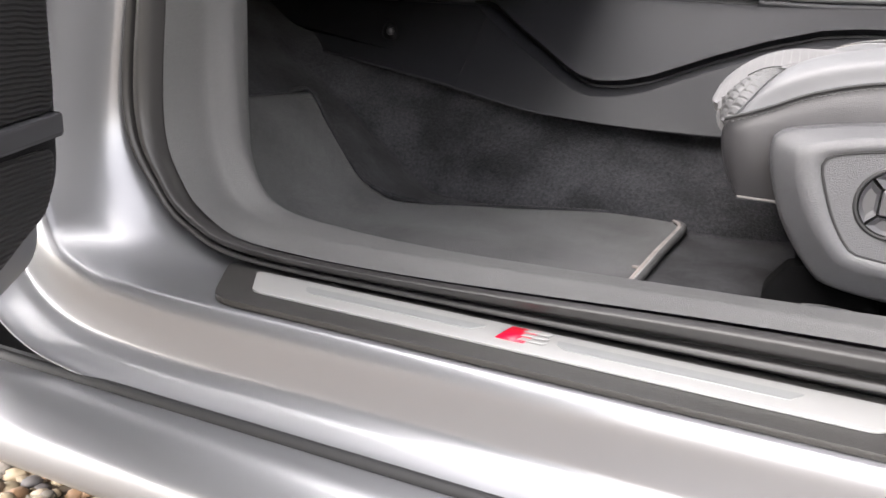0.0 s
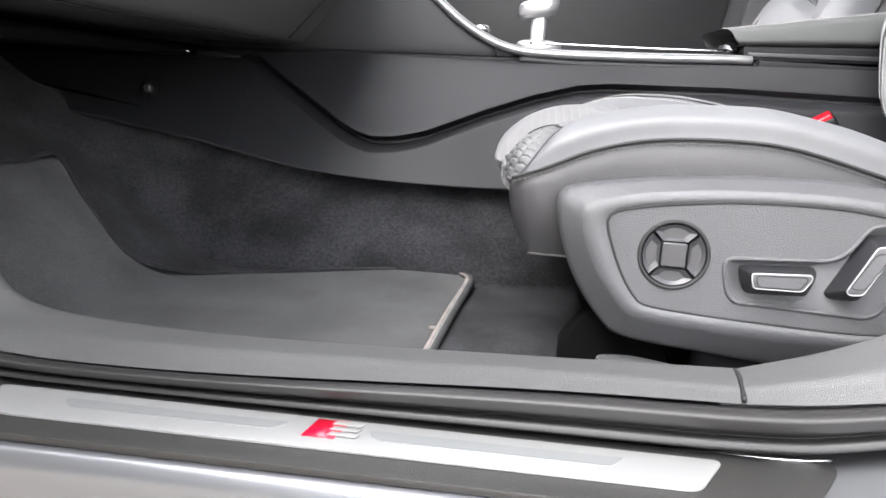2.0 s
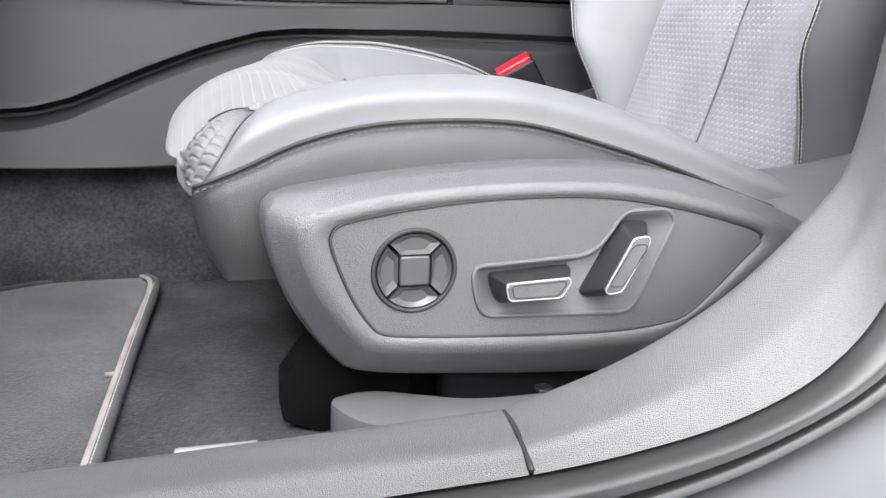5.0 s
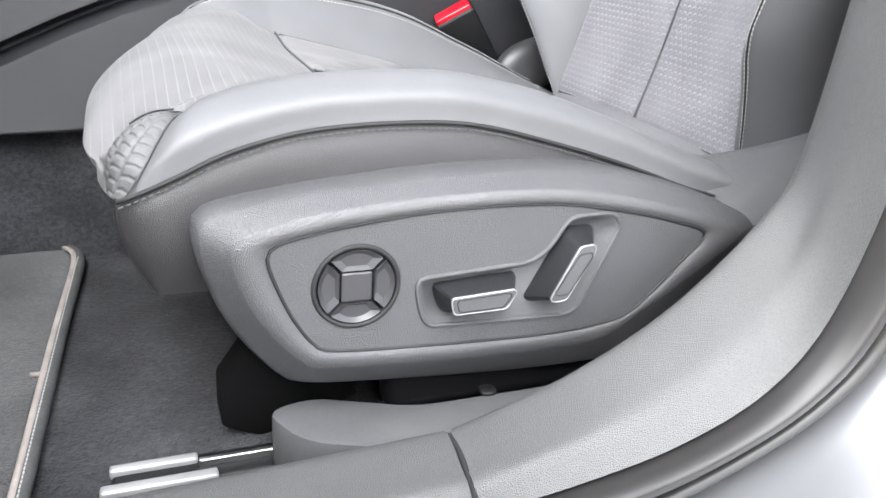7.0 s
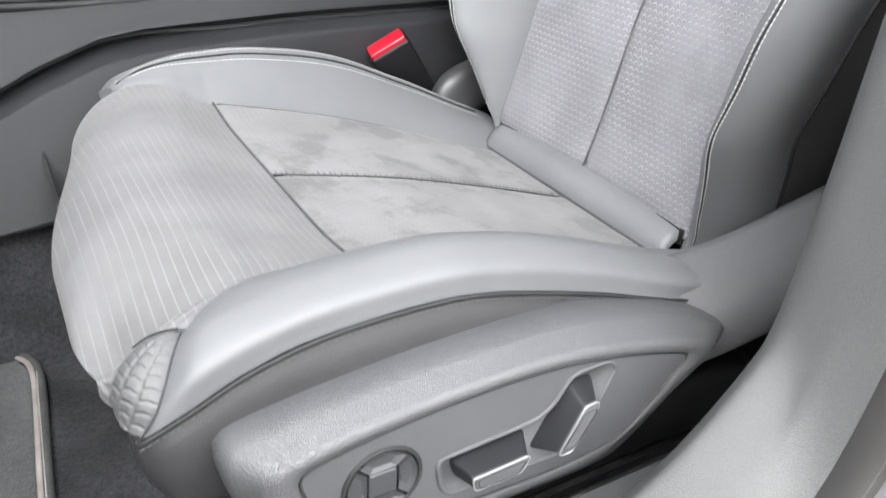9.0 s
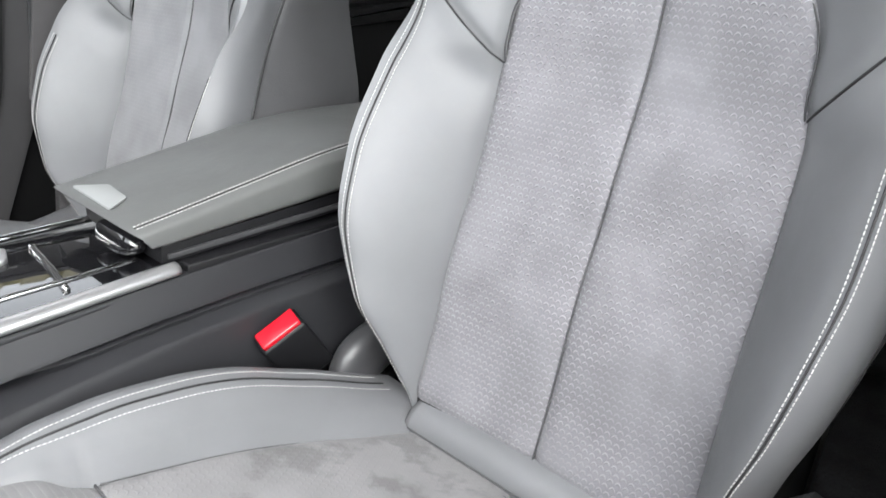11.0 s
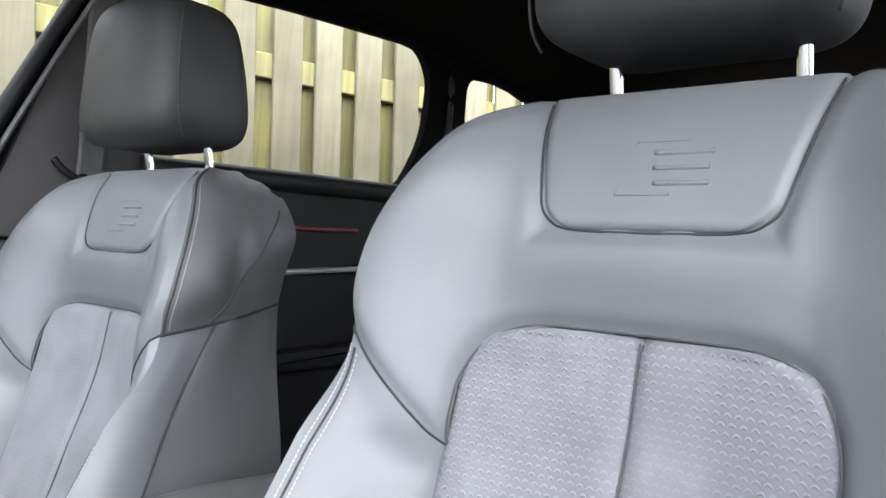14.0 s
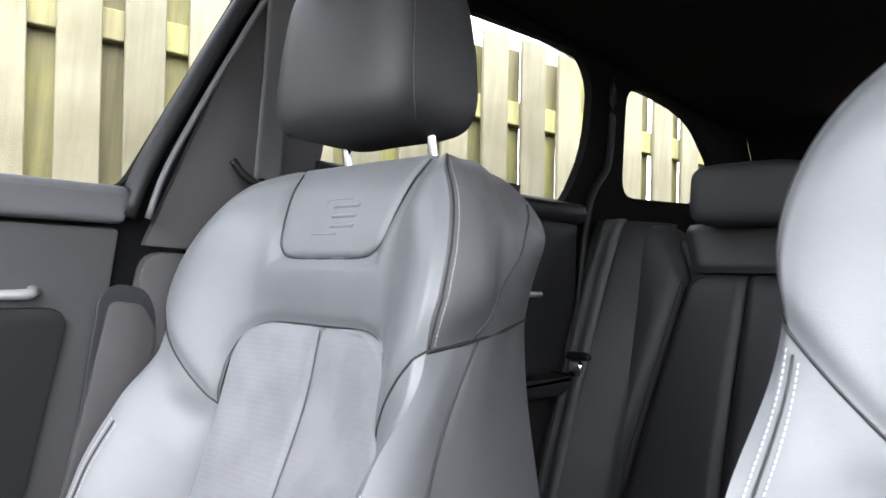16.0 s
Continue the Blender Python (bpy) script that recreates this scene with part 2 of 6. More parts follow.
PIANO = material("piano_black", (0.006, 0.006, 0.007), 0.06, coat=1.0, blotch=0.0, rough_var=0.02)
HEADLINER = material("black_headliner", (0.0035, 0.0035, 0.0038), 0.95, grain=0.5, grain_size=0.001, blotch=0.2, spec=0.1)
BELT = material("dark_belt_webbing", (0.050, 0.050, 0.053), 0.6, grain=0.5, grain_size=0.0016, blotch=0.15)
DARK_TRIM = material("dark_door_trim", (0.012, 0.012, 0.0128), 0.45, grain=0.25, grain_size=0.001, blotch=0.15)
METAL_RAIL = material("steel_rail", (0.5, 0.5, 0.5), 0.35, metal=1.0, grain=0.2, grain_size=0.002, blotch=0.2)
WOOD = material("weathered_timber", (0.142, 0.130, 0.086), 0.8, grain=0.6, grain_size=0.004, tint=(0.096, 0.086, 0.050), blotch_size=0.25)
WOOD_GREEN = material("mossy_timber", (0.150, 0.142, 0.046), 0.85, grain=0.6, grain_size=0.004, tint=(0.105, 0.092, 0.046), blotch_size=0.3)



def board_to_board(m, spread=0.5, streak=0.35):
    """Each board its own tone, with long streaks of grain down its length."""
    nt = m.node_tree
    b = nt.nodes["Principled BSDF"]
    info = nt.nodes.new("ShaderNodeObjectInfo")
    geo = nt.nodes.new("ShaderNodeNewGeometry")
    stretch = nt.nodes.new("ShaderNodeMapping")
    stretch.inputs["Scale"].default_value = (55, 55, 2.5)
    lines = nt.nodes.new("ShaderNodeTexNoise")
    lines.inputs["Scale"].default_value = 1.0
    lines.inputs["Detail"].default_value = 4
    nt.links.new(geo.outputs["Position"], stretch.inputs["Vector"])
    nt.links.new(stretch.outputs["Vector"], lines.inputs["Vector"])
    tone = math_node(nt, "ADD", math_node(nt, "MULTIPLY", info.outputs["Random"], spread), 1 - spread / 2)
    tone = math_node(nt, "MULTIPLY", tone, math_node(nt, "ADD", math_node(nt, "MULTIPLY", lines.outputs["Fac"], 2 * streak), 1 - streak))
    scale = nt.nodes.new("ShaderNodeVectorMath")
    scale.operation = "SCALE"
    old = b.inputs["Base Color"].links[0].from_socket
    nt.links.new(old, scale.inputs[0])
    nt.links.new(tone, scale.inputs["Scale"])
    nt.links.new(scale.outputs["Vector"], b.inputs["Base Color"])


board_to_board(WOOD, 0.35, 0.3)
board_to_board(WOOD_GREEN, 0.7, 0.5)
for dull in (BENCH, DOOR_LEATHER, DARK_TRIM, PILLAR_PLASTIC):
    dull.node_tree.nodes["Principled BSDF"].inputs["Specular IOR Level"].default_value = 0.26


def ribbed_material(name, color):
    """Fine wavy ribs of a woven grille."""
    m = material(name, color, 0.5, blotch=0.1)
    nt = m.node_tree
    tc = next(n for n in nt.nodes if n.type == "TEX_COORD")
    wave = nt.nodes.new("ShaderNodeTexWave")
    wave.bands_direction = "Z"
    wave.inputs["Scale"].default_value = 100
    wave.inputs["Distortion"].default_value = 2.2
    wave.inputs["Detail"].default_value = 1
    wave.inputs["Detail Scale"].default_value = 0.6
    nt.links.new(tc.outputs["Object"], wave.inputs["Vector"])
    bump = nt.nodes.new("ShaderNodeBump")
    bump.inputs["Strength"].default_value = 1.0
    bump.inputs["Distance"].default_value = 0.003
    nt.links.new(wave.outputs["Fac"], bump.inputs["Height"])
    nt.links.new(bump.outputs["Normal"], nt.nodes["Principled BSDF"].inputs["Normal"])
    return m


GRILLE = ribbed_material("ribbed_black_grille", (0.022, 0.022, 0.023))

# ---- mesh helpers ----
ROOTS = {}


def thing(name, base, label, category, group="", kind=""):
    ob = new(name)
    ob.location = base
    ob.empty_display_size = 0.05
    ROOTS[ob] = Vector(base)
    return tagged(ob, label, category, group, kind)


def part(name, bm, mat, parent, label="", smooth=True):
    me = bpy.data.meshes.new(name)
    root = parent
    while root is not None and root not in ROOTS:
        root = root.parent
    if root is not None:
        bmesh.ops.translate(bm, verts=bm.verts, vec=-ROOTS[root])
    bm.normal_update()
    bm.to_mesh(me)
    bm.free()
    if smooth:
        me.polygons.foreach_set("use_smooth", [True] * len(me.polygons))
    me.materials.append(mat)
    ob = new(name, me)
    ob.parent = parent
    if label:
        tagged(ob, label)
    return ob


def sharp(bm, degrees=35):
    for e in bm.edges:
        if len(e.link_faces) == 2 and e.calc_face_angle(0) > radians(degrees):
            e.smooth = False
    return bm


def smoothstep(a, b, v):
    q = min(1, max(0, (v - a) / (b - a)))
    return q * q * (3 - 2 * q)


def curve(nodes):
    """A smooth function through (key, value...) rows, with monotone tangents."""
    keys = np.array([n[0] for n in nodes], float)
    vals = np.array([n[1:] for n in nodes], float)
    d = np.diff(vals, axis=0) / np.diff(keys)[:, None]
    tan = np.zeros_like(vals)
    tan[0], tan[-1] = d[0], d[-1]
    for i in range(1, len(keys) - 1):
        same = d[i - 1] * d[i] > 0
        tan[i] = np.where(same, 2 * d[i - 1] * d[i] / np.where(same, d[i - 1] + d[i], 1), 0)

    def f(k):
        k = min(max(k, keys[0]), keys[-1])
        i = min(max(int(np.searchsorted(keys, k)) - 1, 0), len(keys) - 2)
        h = keys[i + 1] - keys[i]
        q = (k - keys[i]) / h
        out = ((1 + 2 * q) * (1 - q) ** 2 * vals[i] + q * (1 - q) ** 2 * h * tan[i]
               + q * q * (3 - 2 * q) * vals[i + 1] + q * q * (q - 1) * h * tan[i + 1])
        return float(out[0]) if len(out) == 1 else out
    return f


def linear(nodes):
    """Straight pieces through (key, value...) rows."""
    keys = [n[0] for n in nodes]
    cols = list(zip(*[n[1:] for n in nodes]))

    def f(k):
        return [float(np.interp(k, keys, c)) for c in cols]
    return f


def path3(points, closed=False):
    """A Catmull-Rom path through points, by 0..1 over its length."""
    p = [Vector(q) for q in points]
    n = len(p)
    segs = n if closed else n - 1
    fine = []
    for i in range(segs):
        a, b, c, d = (p[(i + k) % n] if closed else p[min(max(i + k, 0), n - 1)] for k in (-1, 0, 1, 2))
        for j in range(12):
            q = j / 12
            fine.append(0.5 * ((2 * b) + (c - a) * q + (2 * a - 5 * b + 4 * c - d) * q * q + (3 * b - a - 3 * c + d) * q ** 3))
    fine.append(p[0].copy() if closed else p[-1].copy())
    lengths = np.r_[0, np.cumsum([(fine[i + 1] - fine[i]).length for i in range(len(fine) - 1)])]
    total = float(lengths[-1])

    def f(q):
        s = min(max(q, 0), 1) * total
        i = min(max(int(np.searchsorted(lengths, s)) - 1, 0), len(fine) - 2)
        h = lengths[i + 1] - lengths[i]
        return fine[i].lerp(fine[i + 1], (s - lengths[i]) / h if h else 0)
    f.length = total
    return f


def grid(fn, ns, nt_, skirt=None, close_s=False):
    """A sheet fn(s, t); skirt: the way in which its rim is turned back, to give it body."""
    bm = bmesh.new()
    rows = []
    for j in range(nt_ + 1):
        rows.append([bm.verts.new(fn(i / ns, j / nt_)) for i in range(ns if close_s else ns + 1)])
    m = len(rows[0])
    for j in range(nt_):
        for i in range(m if close_s else ns):
            k = (i + 1) % m
            bm.faces.new((rows[j][i], rows[j][k], rows[j + 1][k], rows[j + 1][i]))
    if skirt:
        rim = rows[0] + [r[-1] for r in rows[1:-1]] + rows[-1][::-1] + [r[0] for r in rows[-2:0:-1]]
        low = [bm.verts.new(v.co + Vector(skirt)) for v in rim]
        for i in range(len(rim)):
            k = (i + 1) % len(rim)
            bm.faces.new((rim[i], low[i], low[k], rim[k]))
    bmesh.ops.recalc_face_normals(bm, faces=bm.faces)
    return bm


def tube(path, r, n=60, sides=8, closed=False, flat=1.0, up=(0, 0, 1)):
    bm = bmesh.new()
    rings = []
    for i in range(n if closed else n + 1):
        q = i / n
        c = path(q)
        d = path(min(q + 0.002, 1)) - path(max(q - 0.002, 0))
        d.normalize()
        a = d.cross(Vector(up))
        if a.length < 1e-4:
            a = d.cross(Vector((1, 0, 0)))
        a.normalize()
        b = a.cross(d)
        rings.append([bm.verts.new(c + r * (math.cos(w) * a + flat * math.sin(w) * b))
                      for w in (2 * math.pi * k / sides for k in range(sides))])
    m = len(rings)
    for i in range(m if closed else m - 1):
        x, y = rings[i], rings[(i + 1) % m]
        for k in range(sides):
            bm.faces.new((x[k], x[(k + 1) % sides], y[(k + 1) % sides], y[k]))
    if not closed:
        bm.faces.new(rings[0][::-1])
        bm.faces.new(rings[-1])
    bmesh.ops.recalc_face_normals(bm, faces=bm.faces)
    return bm


def block(lo, hi, bevel=0.004, segments=2):
    bm = bmesh.new()
    bmesh.ops.create_cube(bm, size=1)
    for v in bm.verts:
        v.co = Vector([lo[i] + (v.co[i] + 0.5) * (hi[i] - lo[i]) for i in range(3)])
    if bevel:
        bmesh.ops.bevel(bm, geom=bm.edges[:], offset=bevel, segments=segments, affect="EDGES", profile=0.6)
    return bm


def slab(outline, depth, bevel=0.003, segments=2):
    """A plate: 3D outline points in one plane, given body by the vector depth."""
    bm = bmesh.new()
    vs = [bm.verts.new(p) for p in outline]
    face = bm.faces.new(vs)
    out = bmesh.ops.extrude_face_region(bm, geom=[face])
    moved = [g for g in out["geom"] if isinstance(g, bmesh.types.BMVert)]
    bmesh.ops.translate(bm, verts=moved, vec=depth)
    bmesh.ops.recalc_face_normals(bm, faces=bm.faces)
    if bevel:
        bmesh.ops.bevel(bm, geom=bm.edges[:], offset=bevel, segments=segments, affect="EDGES", profile=0.6)
    return sharp(bm, 40)


def rings(loops, cap_first=False, cap_last=False):
    """Closed loops of equally many points, joined one to the next."""
    bm = bmesh.new()
    vs = [[bm.verts.new(p) for p in loop] for loop in loops]
    n = len(vs[0])
    for a, b in zip(vs, vs[1:]):
        for i in range(n):
            bm.faces.new((a[i], a[(i + 1) % n], b[(i + 1) % n], b[i]))
    if cap_first:
        bm.faces.new(vs[0][::-1])
    if cap_last:
        bm.faces.new(vs[-1])
    bmesh.ops.recalc_face_normals(bm, faces=bm.faces)
    return bm


def crisp_rings(loops, cap_first=False, cap_last=False):
    """Rings whose hard edges stay hard."""
    bm = rings(loops, cap_first, cap_last)
    bm.normal_update()
    return sharp(bm, 22)


def rounded(points, radius, steps=5):
    """Corner points of a polygon in two dimensions, with rounded corners."""
    out = []
    n = len(points)
    for i in range(n):
        a, b, c = (Vector(points[(i + k) % n]) for k in (-1, 0, 1))
        r = min(radius, (a - b).length * 0.45, (c - b).length * 0.45)
        p, q = b + (a - b).normalized() * r, b + (c - b).normalized() * r
        for j in range(steps + 1):
            w = j / steps
            out.append(tuple(p * (1 - w) ** 2 + b * 2 * w * (1 - w) + q * w * w))
    return out


def even(points, n):
    """n points at equal steps along a closed outline."""
    p = np.array(list(points) + [points[0]], float)
    along = np.r_[0, np.cumsum(np.hypot(*np.diff(p, axis=0).T))]
    at = np.linspace(0, along[-1], n, endpoint=False)
    return [(float(np.interp(q, along, p[:, 0])), float(np.interp(q, along, p[:, 1]))) for q in at]


def pleats(path, across, up, pitch=0.0055, length=0.010, width=0.0016):
    """Short gathers that run off both sides of a seam."""
    bm = bmesh.new()
    rnd = random.Random(5)
    for i in range(int(path.length / pitch)):
        q = (i + 0.5) * pitch / path.length
        c, d = path(q), (path(min(1, q + 0.01)) - path(max(0, q - 0.01))).normalized()
        for k in (-1, 1):
            ln = length * rnd.uniform(0.35, 1.0)
            w = Vector(across) * k
            e = d * rnd.uniform(-0.001, 0.001)
            vs = [bm.verts.new(v) for v in (c + e - d * width / 2, c + e + d * width / 2, c + e + w * ln + Vector(up) * 0.0004, c + e + w * ln * 0.5 + Vector(up) * 0.0012)]
            bm.faces.new((vs[0], vs[1], vs[3]))
            bm.faces.new((vs[1], vs[2], vs[3]))
            bm.faces.new((vs[2], vs[0], vs[3]))
    bmesh.ops.recalc_face_normals(bm, faces=bm.faces)
    return bm


def superblock(centre, half, power=3.2, bend=None, n=28):
    """A plump rounded block."""
    def fn(s, t):
        a, b = 2 * math.pi * s, math.pi * (t - 0.5)
        def sp(v):
            return math.copysign(abs(v) ** (2 / power), v)
        p = Vector((sp(math.cos(b)) * sp(math.cos(a)) * half[0], sp(math.cos(b)) * sp(math.sin(a)) * half[1], sp(math.sin(b)) * half[2]))
        if bend:
            p = bend(p)
        return Vector(centre) + p
    bm = grid(fn, 2 * n, n, close_s=True)
    bmesh.ops.remove_doubles(bm, verts=bm.verts, dist=1e-5)
    bmesh.ops.recalc_face_normals(bm, faces=bm.faces)
    return bm


def stitches(paths, lift, pitch=0.0041, length=0.0030, width=0.0010, height=0.0007):
    """Rows of single stitches along paths, each a small raised bar."""
    bm = bmesh.new()
    for f in paths:
        count = max(2, int(f.length / pitch))
        for i in range(count):
            q = (i + 0.5) / count
            c = f(q)
            d = (f(min(1, q + 0.004)) - f(max(0, q - 0.004))).normalized()
            up = Vector(lift(c) if callable(lift) else lift).normalized()
            side = d.cross(up).normalized()
            up = side.cross(d)
            pts = []
            for e, k, h in ((-1, -1, 0), (-1, 1, 0), (1, 1, 0), (1, -1, 0), (-0.6, 0, 1), (0.6, 0, 1)):
                pts.append(bm.verts.new(c + d * (e * length / 2) + side * (k * width / 2) + up * (h * height)))
            for q4 in ((0, 1, 4), (1, 2, 5, 4), (2, 3, 5), (3, 0, 4, 5)):
                bm.faces.new([pts[k] for k in q4])
    bmesh.ops.recalc_face_normals(bm, faces=bm.faces)
    return bm


# ---- ground ----
ground_bm = grid(lambda s, t: Vector((-40 + 80 * s, -40 + 80 * t, 0.02)), 40, 40)
gravel_mat = material("gravel_bed", (0.155, 0.122, 0.088), 0.9, grain=1.0, grain_size=0.012, tint=(0.11, 0.092, 0.075), blotch_size=0.02)
ground = part("ground", ground_bm, gravel_mat, None)
tagged(ground, "gravel drive of mixed tan and grey pebbles", "ground", kind="structure")


def pebbles():
    rnd = random.Random(4)
    verts, faces = [], []
    for _ in range(5200):
        x, y = rnd.uniform(-1.25, -0.2), rnd.uniform(-0.55, 0.75)
        r = rnd.uniform(0.006, 0.015)
        a = rnd.uniform(0, 6.28)
        ca, sa = math.cos(a), math.sin(a)
        base = len(verts)
        fx, fy, fz = rnd.uniform(0.8, 1.35), rnd.uniform(0.7, 1.0), rnd.uniform(0.5, 0.8)
        z = 0.02 + r * rnd.uniform(0.1, 0.7)
        for lat in (-0.6, 0.0, 0.6):
            for k in range(7):
                w = 2 * math.pi * k / 7 + lat
                c = math.cos(lat * 1.2)
                px, py = r * fx * c * math.cos(w), r * fy * c * math.sin(w)
                verts.append((x + ca * px - sa * py, y + sa * px + ca * py, z + r * fz * math.sin(lat * 1.2)))
        verts += [(x, y, z - r * fz), (x, y, z + r * fz)]
        for q in range(2):
            for k in range(7):
                faces.append((base + 7 * q + k, base + 7 * q + (k + 1) % 7, base + 7 * q + 7 + (k + 1) % 7, base + 7 * q + 7 + k))
        for k in range(7):
            faces.append((base + (k + 1) % 7, base + k, base + 21))
            faces.append((base + 14 + k, base + 14 + (k + 1) % 7, base + 22))
    me = bpy.data.meshes.new("gravel")
    me.from_pydata(verts, [], faces)
    me.polygons.foreach_set("use_smooth", [True] * len(me.polygons))
    m = bpy.data.materials.new("pebbles")
    m.use_nodes = True
    nt = m.node_tree
    geo = nt.nodes.new("ShaderNodeNewGeometry")
    ramp = nt.nodes.new("ShaderNodeValToRGB")
    ramp.color_ramp.interpolation = "CONSTANT"
    cols = [(0.0, (0.30, 0.24, 0.17)), (0.22, (0.18, 0.16, 0.14)), (0.4, (0.37, 0.31, 0.24)), (0.55, (0.28, 0.17, 0.10)),
            (0.68, (0.12, 0.11, 0.11)), (0.8, (0.35, 0.28, 0.19)), (0.92, (0.40, 0.36, 0.31))]
    for i, (p, c) in enumerate(cols):
        e = ramp.color_ramp.elements[i] if i < 2 else ramp.color_ramp.elements.new(p)
        e.position, e.color = p, (*c, 1)
    nt.links.new(geo.outputs["Random Per Island"], ramp.inputs["Fac"])
    nt.links.new(ramp.outputs["Color"], nt.nodes["Principled BSDF"].inputs["Base Color"])
    nt.nodes["Principled BSDF"].inputs["Roughness"].default_value = 0.6
    me.materials.append(m)
    return tagged(new("gravel", me), "loose rounded tan, brown and grey pebbles beside the car", "gravel", kind="stuff")


pebbles()

# ---- fence beyond the car ----
fence = thing("fence", (1.6, 2.32, 0.02), "weathered hit-and-miss timber fence with mossy rear boards", "fence")
FENCE_A, FENCE_B = Vector((-1.6, 3.03, 0.0)), Vector((4.2, 1.72, 0.0))
along_f = (FENCE_B - FENCE_A).normalized()
behind_f = Vector((-along_f.y, along_f.x, 0)) * (1 if -along_f.y * 0 + along_f.x > 0 else -1)
FENCE_UP = Vector((-0.07, -0.02, 1.0)).normalized()


def fence_board(k, pitch, width, offset, shift, top, mat, name):
    a = FENCE_A + along_f * (k * pitch + shift + 0.083) + behind_f * offset
    rnd = random.Random(k * 7 + int(offset * 1000))
    w = width * rnd.uniform(0.96, 1.03)
    h = top + rnd.uniform(-0.012, 0.012)
    lo, hi = a + FENCE_UP * 0.06, a + FENCE_UP * h
    skew = along_f * rnd.uniform(-0.006, 0.006)
    out = [lo, lo + along_f * w, hi + along_f * w + skew, hi + skew]
    part(name, slab(out, behind_f * 0.018, 0.003, 1), mat, fence, smooth=False)


for k in range(39):
    fence_board(k, 0.1494, 0.095, 0.0, 0.0, 1.72, WOOD, "front_board")
    fence_board(k, 0.1494, 0.116, 0.050, 0.064, 1.695, WOOD_GREEN, "rear_board")
for z, h in ((0.35, 0.09), (1.45, 0.075), (0.95, 0.075)):
    a, b = FENCE_A + behind_f * 0.02 + FENCE_UP * z, FENCE_B + behind_f * 0.02 + FENCE_UP * z
    part("rail", slab([a, b, b + FENCE_UP * h, a + FENCE_UP * h], behind_f * 0.04, 0.003, 1), WOOD_GREEN, fence, smooth=False)

# ---- car body ----
car = thing("car_body", (0.2, 0.9, 0.1), "silver-grey estate car with its front door open, black interior lining", "car")


def rail(y, nodes):
    return [Vector((x, y, z)) for x, z in nodes]


TRIM_IN = rail(0.215, [(-0.500, 0.90), (-0.500, 0.60), (-0.495, 0.458), (-0.484, 0.395), (-0.455, 0.362), (-0.390, 0.352), (-0.29, 0.350), (-0.10, 0.356),
                       (0.033, 0.361), (0.105, 0.384), (0.168, 0.420), (0.220, 0.471), (0.238, 0.507), (0.247, 0.596), (0.2525, 0.70), (0.265, 0.95)])
# the fold of the trim, close to its outer edge
TRIM_MID = [Vector(p) for p in ((-0.503, 0.190, 0.90), (-0.503, 0.190, 0.60), (-0.508, 0.190, 0.450), (-0.495, 0.190, 0.388), (-0.467, 0.190, 0.358), (-0.405, 0.187, 0.351), (-0.30, 0.182, 0.3525), (-0.10, 0.176, 0.3612),
                                (0.0255, 0.170, 0.3655), (0.0850, 0.172, 0.3780), (0.145, 0.174, 0.397), (0.197, 0.178, 0.435), (0.223, 0.182, 0.478), (0.237, 0.184, 0.553), (0.2425, 0.182, 0.66), (0.257, 0.183, 0.95))]
TRIM_OUT = rail(0.152, [(-0.505, 0.90), (-0.506, 0.60), (-0.516, 0.440), (-0.500, 0.386), (-0.473, 0.360), (-0.430, 0.347), (-0.31, 0.346), (-0.10, 0.357),
                        (0.023, 0.361), (0.075, 0.3660), (0.132, 0.3775), (0.180, 0.400), (0.210, 0.438), (0.2275, 0.508), (0.235, 0.60), (0.247, 0.95)])
SEAL_LOW = rail(0.147, [(-0.530, 0.90), (-0.531, 0.60), (-0.547, 0.440), (-0.515, 0.375), (-0.485, 0.350), (-0.434, 0.335), (-0.30, 0.333), (-0.10, 0.333),
                        (0.030, 0.3345), (0.085, 0.341), (0.150, 0.359), (0.215, 0.391), (0.251, 0.434), (0.270, 0.515), (0.2755, 0.62), (0.285, 0.95)])
BODY_NODES = [(-0.585, 0.90), (-0.587, 0.60), (-0.598, 0.430), (-0.570, 0.362), (-0.530, 0.337), (-0.46, 0.328), (-0.30, 0.327), (-0.10, 0.327),
              (0.030, 0.328), (0.100, 0.333), (0.180, 0.353), (0.250, 0.385), (0.290, 0.430), (0.310, 0.520), (0.3145, 0.63), (0.320, 0.95)]
# outward of the opening's edge at each node, in x and z
BODY_OUT = [(-1, 0), (-1, 0), (-1, -0.1), (-0.8, -0.5), (-0.45, -0.9), (0, -1), (0, -1), (0, -1), (0, -1), (0.1, -1), (0.35, -0.95), (0.7, -0.7), (0.95, -0.3), (1, 0), (1, 0), (1, 0)]
BODY_LIFT = [0.045, 0.045, 0.038, 0.018, 0.005, 0, 0, 0, 0, 0, 0.006, 0.014, 0.022, 0.03, 0.03, 0.03]


def body_rail(y, out):
    return [Vector((x + dx * out, y + lift, z + dz * out)) for (x, z), (dx, dz), lift in zip(BODY_NODES, BODY_OUT, BODY_LIFT)]


BODY_E = body_rail(0.075, 0.0)
BODY_ROWS = [BODY_E, body_rail(0.0685, 0.004), body_rail(0.0662, 0.012), body_rail(0.0652, 0.028), body_rail(0.0640, 0.041), body_rail(0.0580, 0.0485), body_rail(0.0450, 0.0545), body_rail(0.034, 0.0585)]


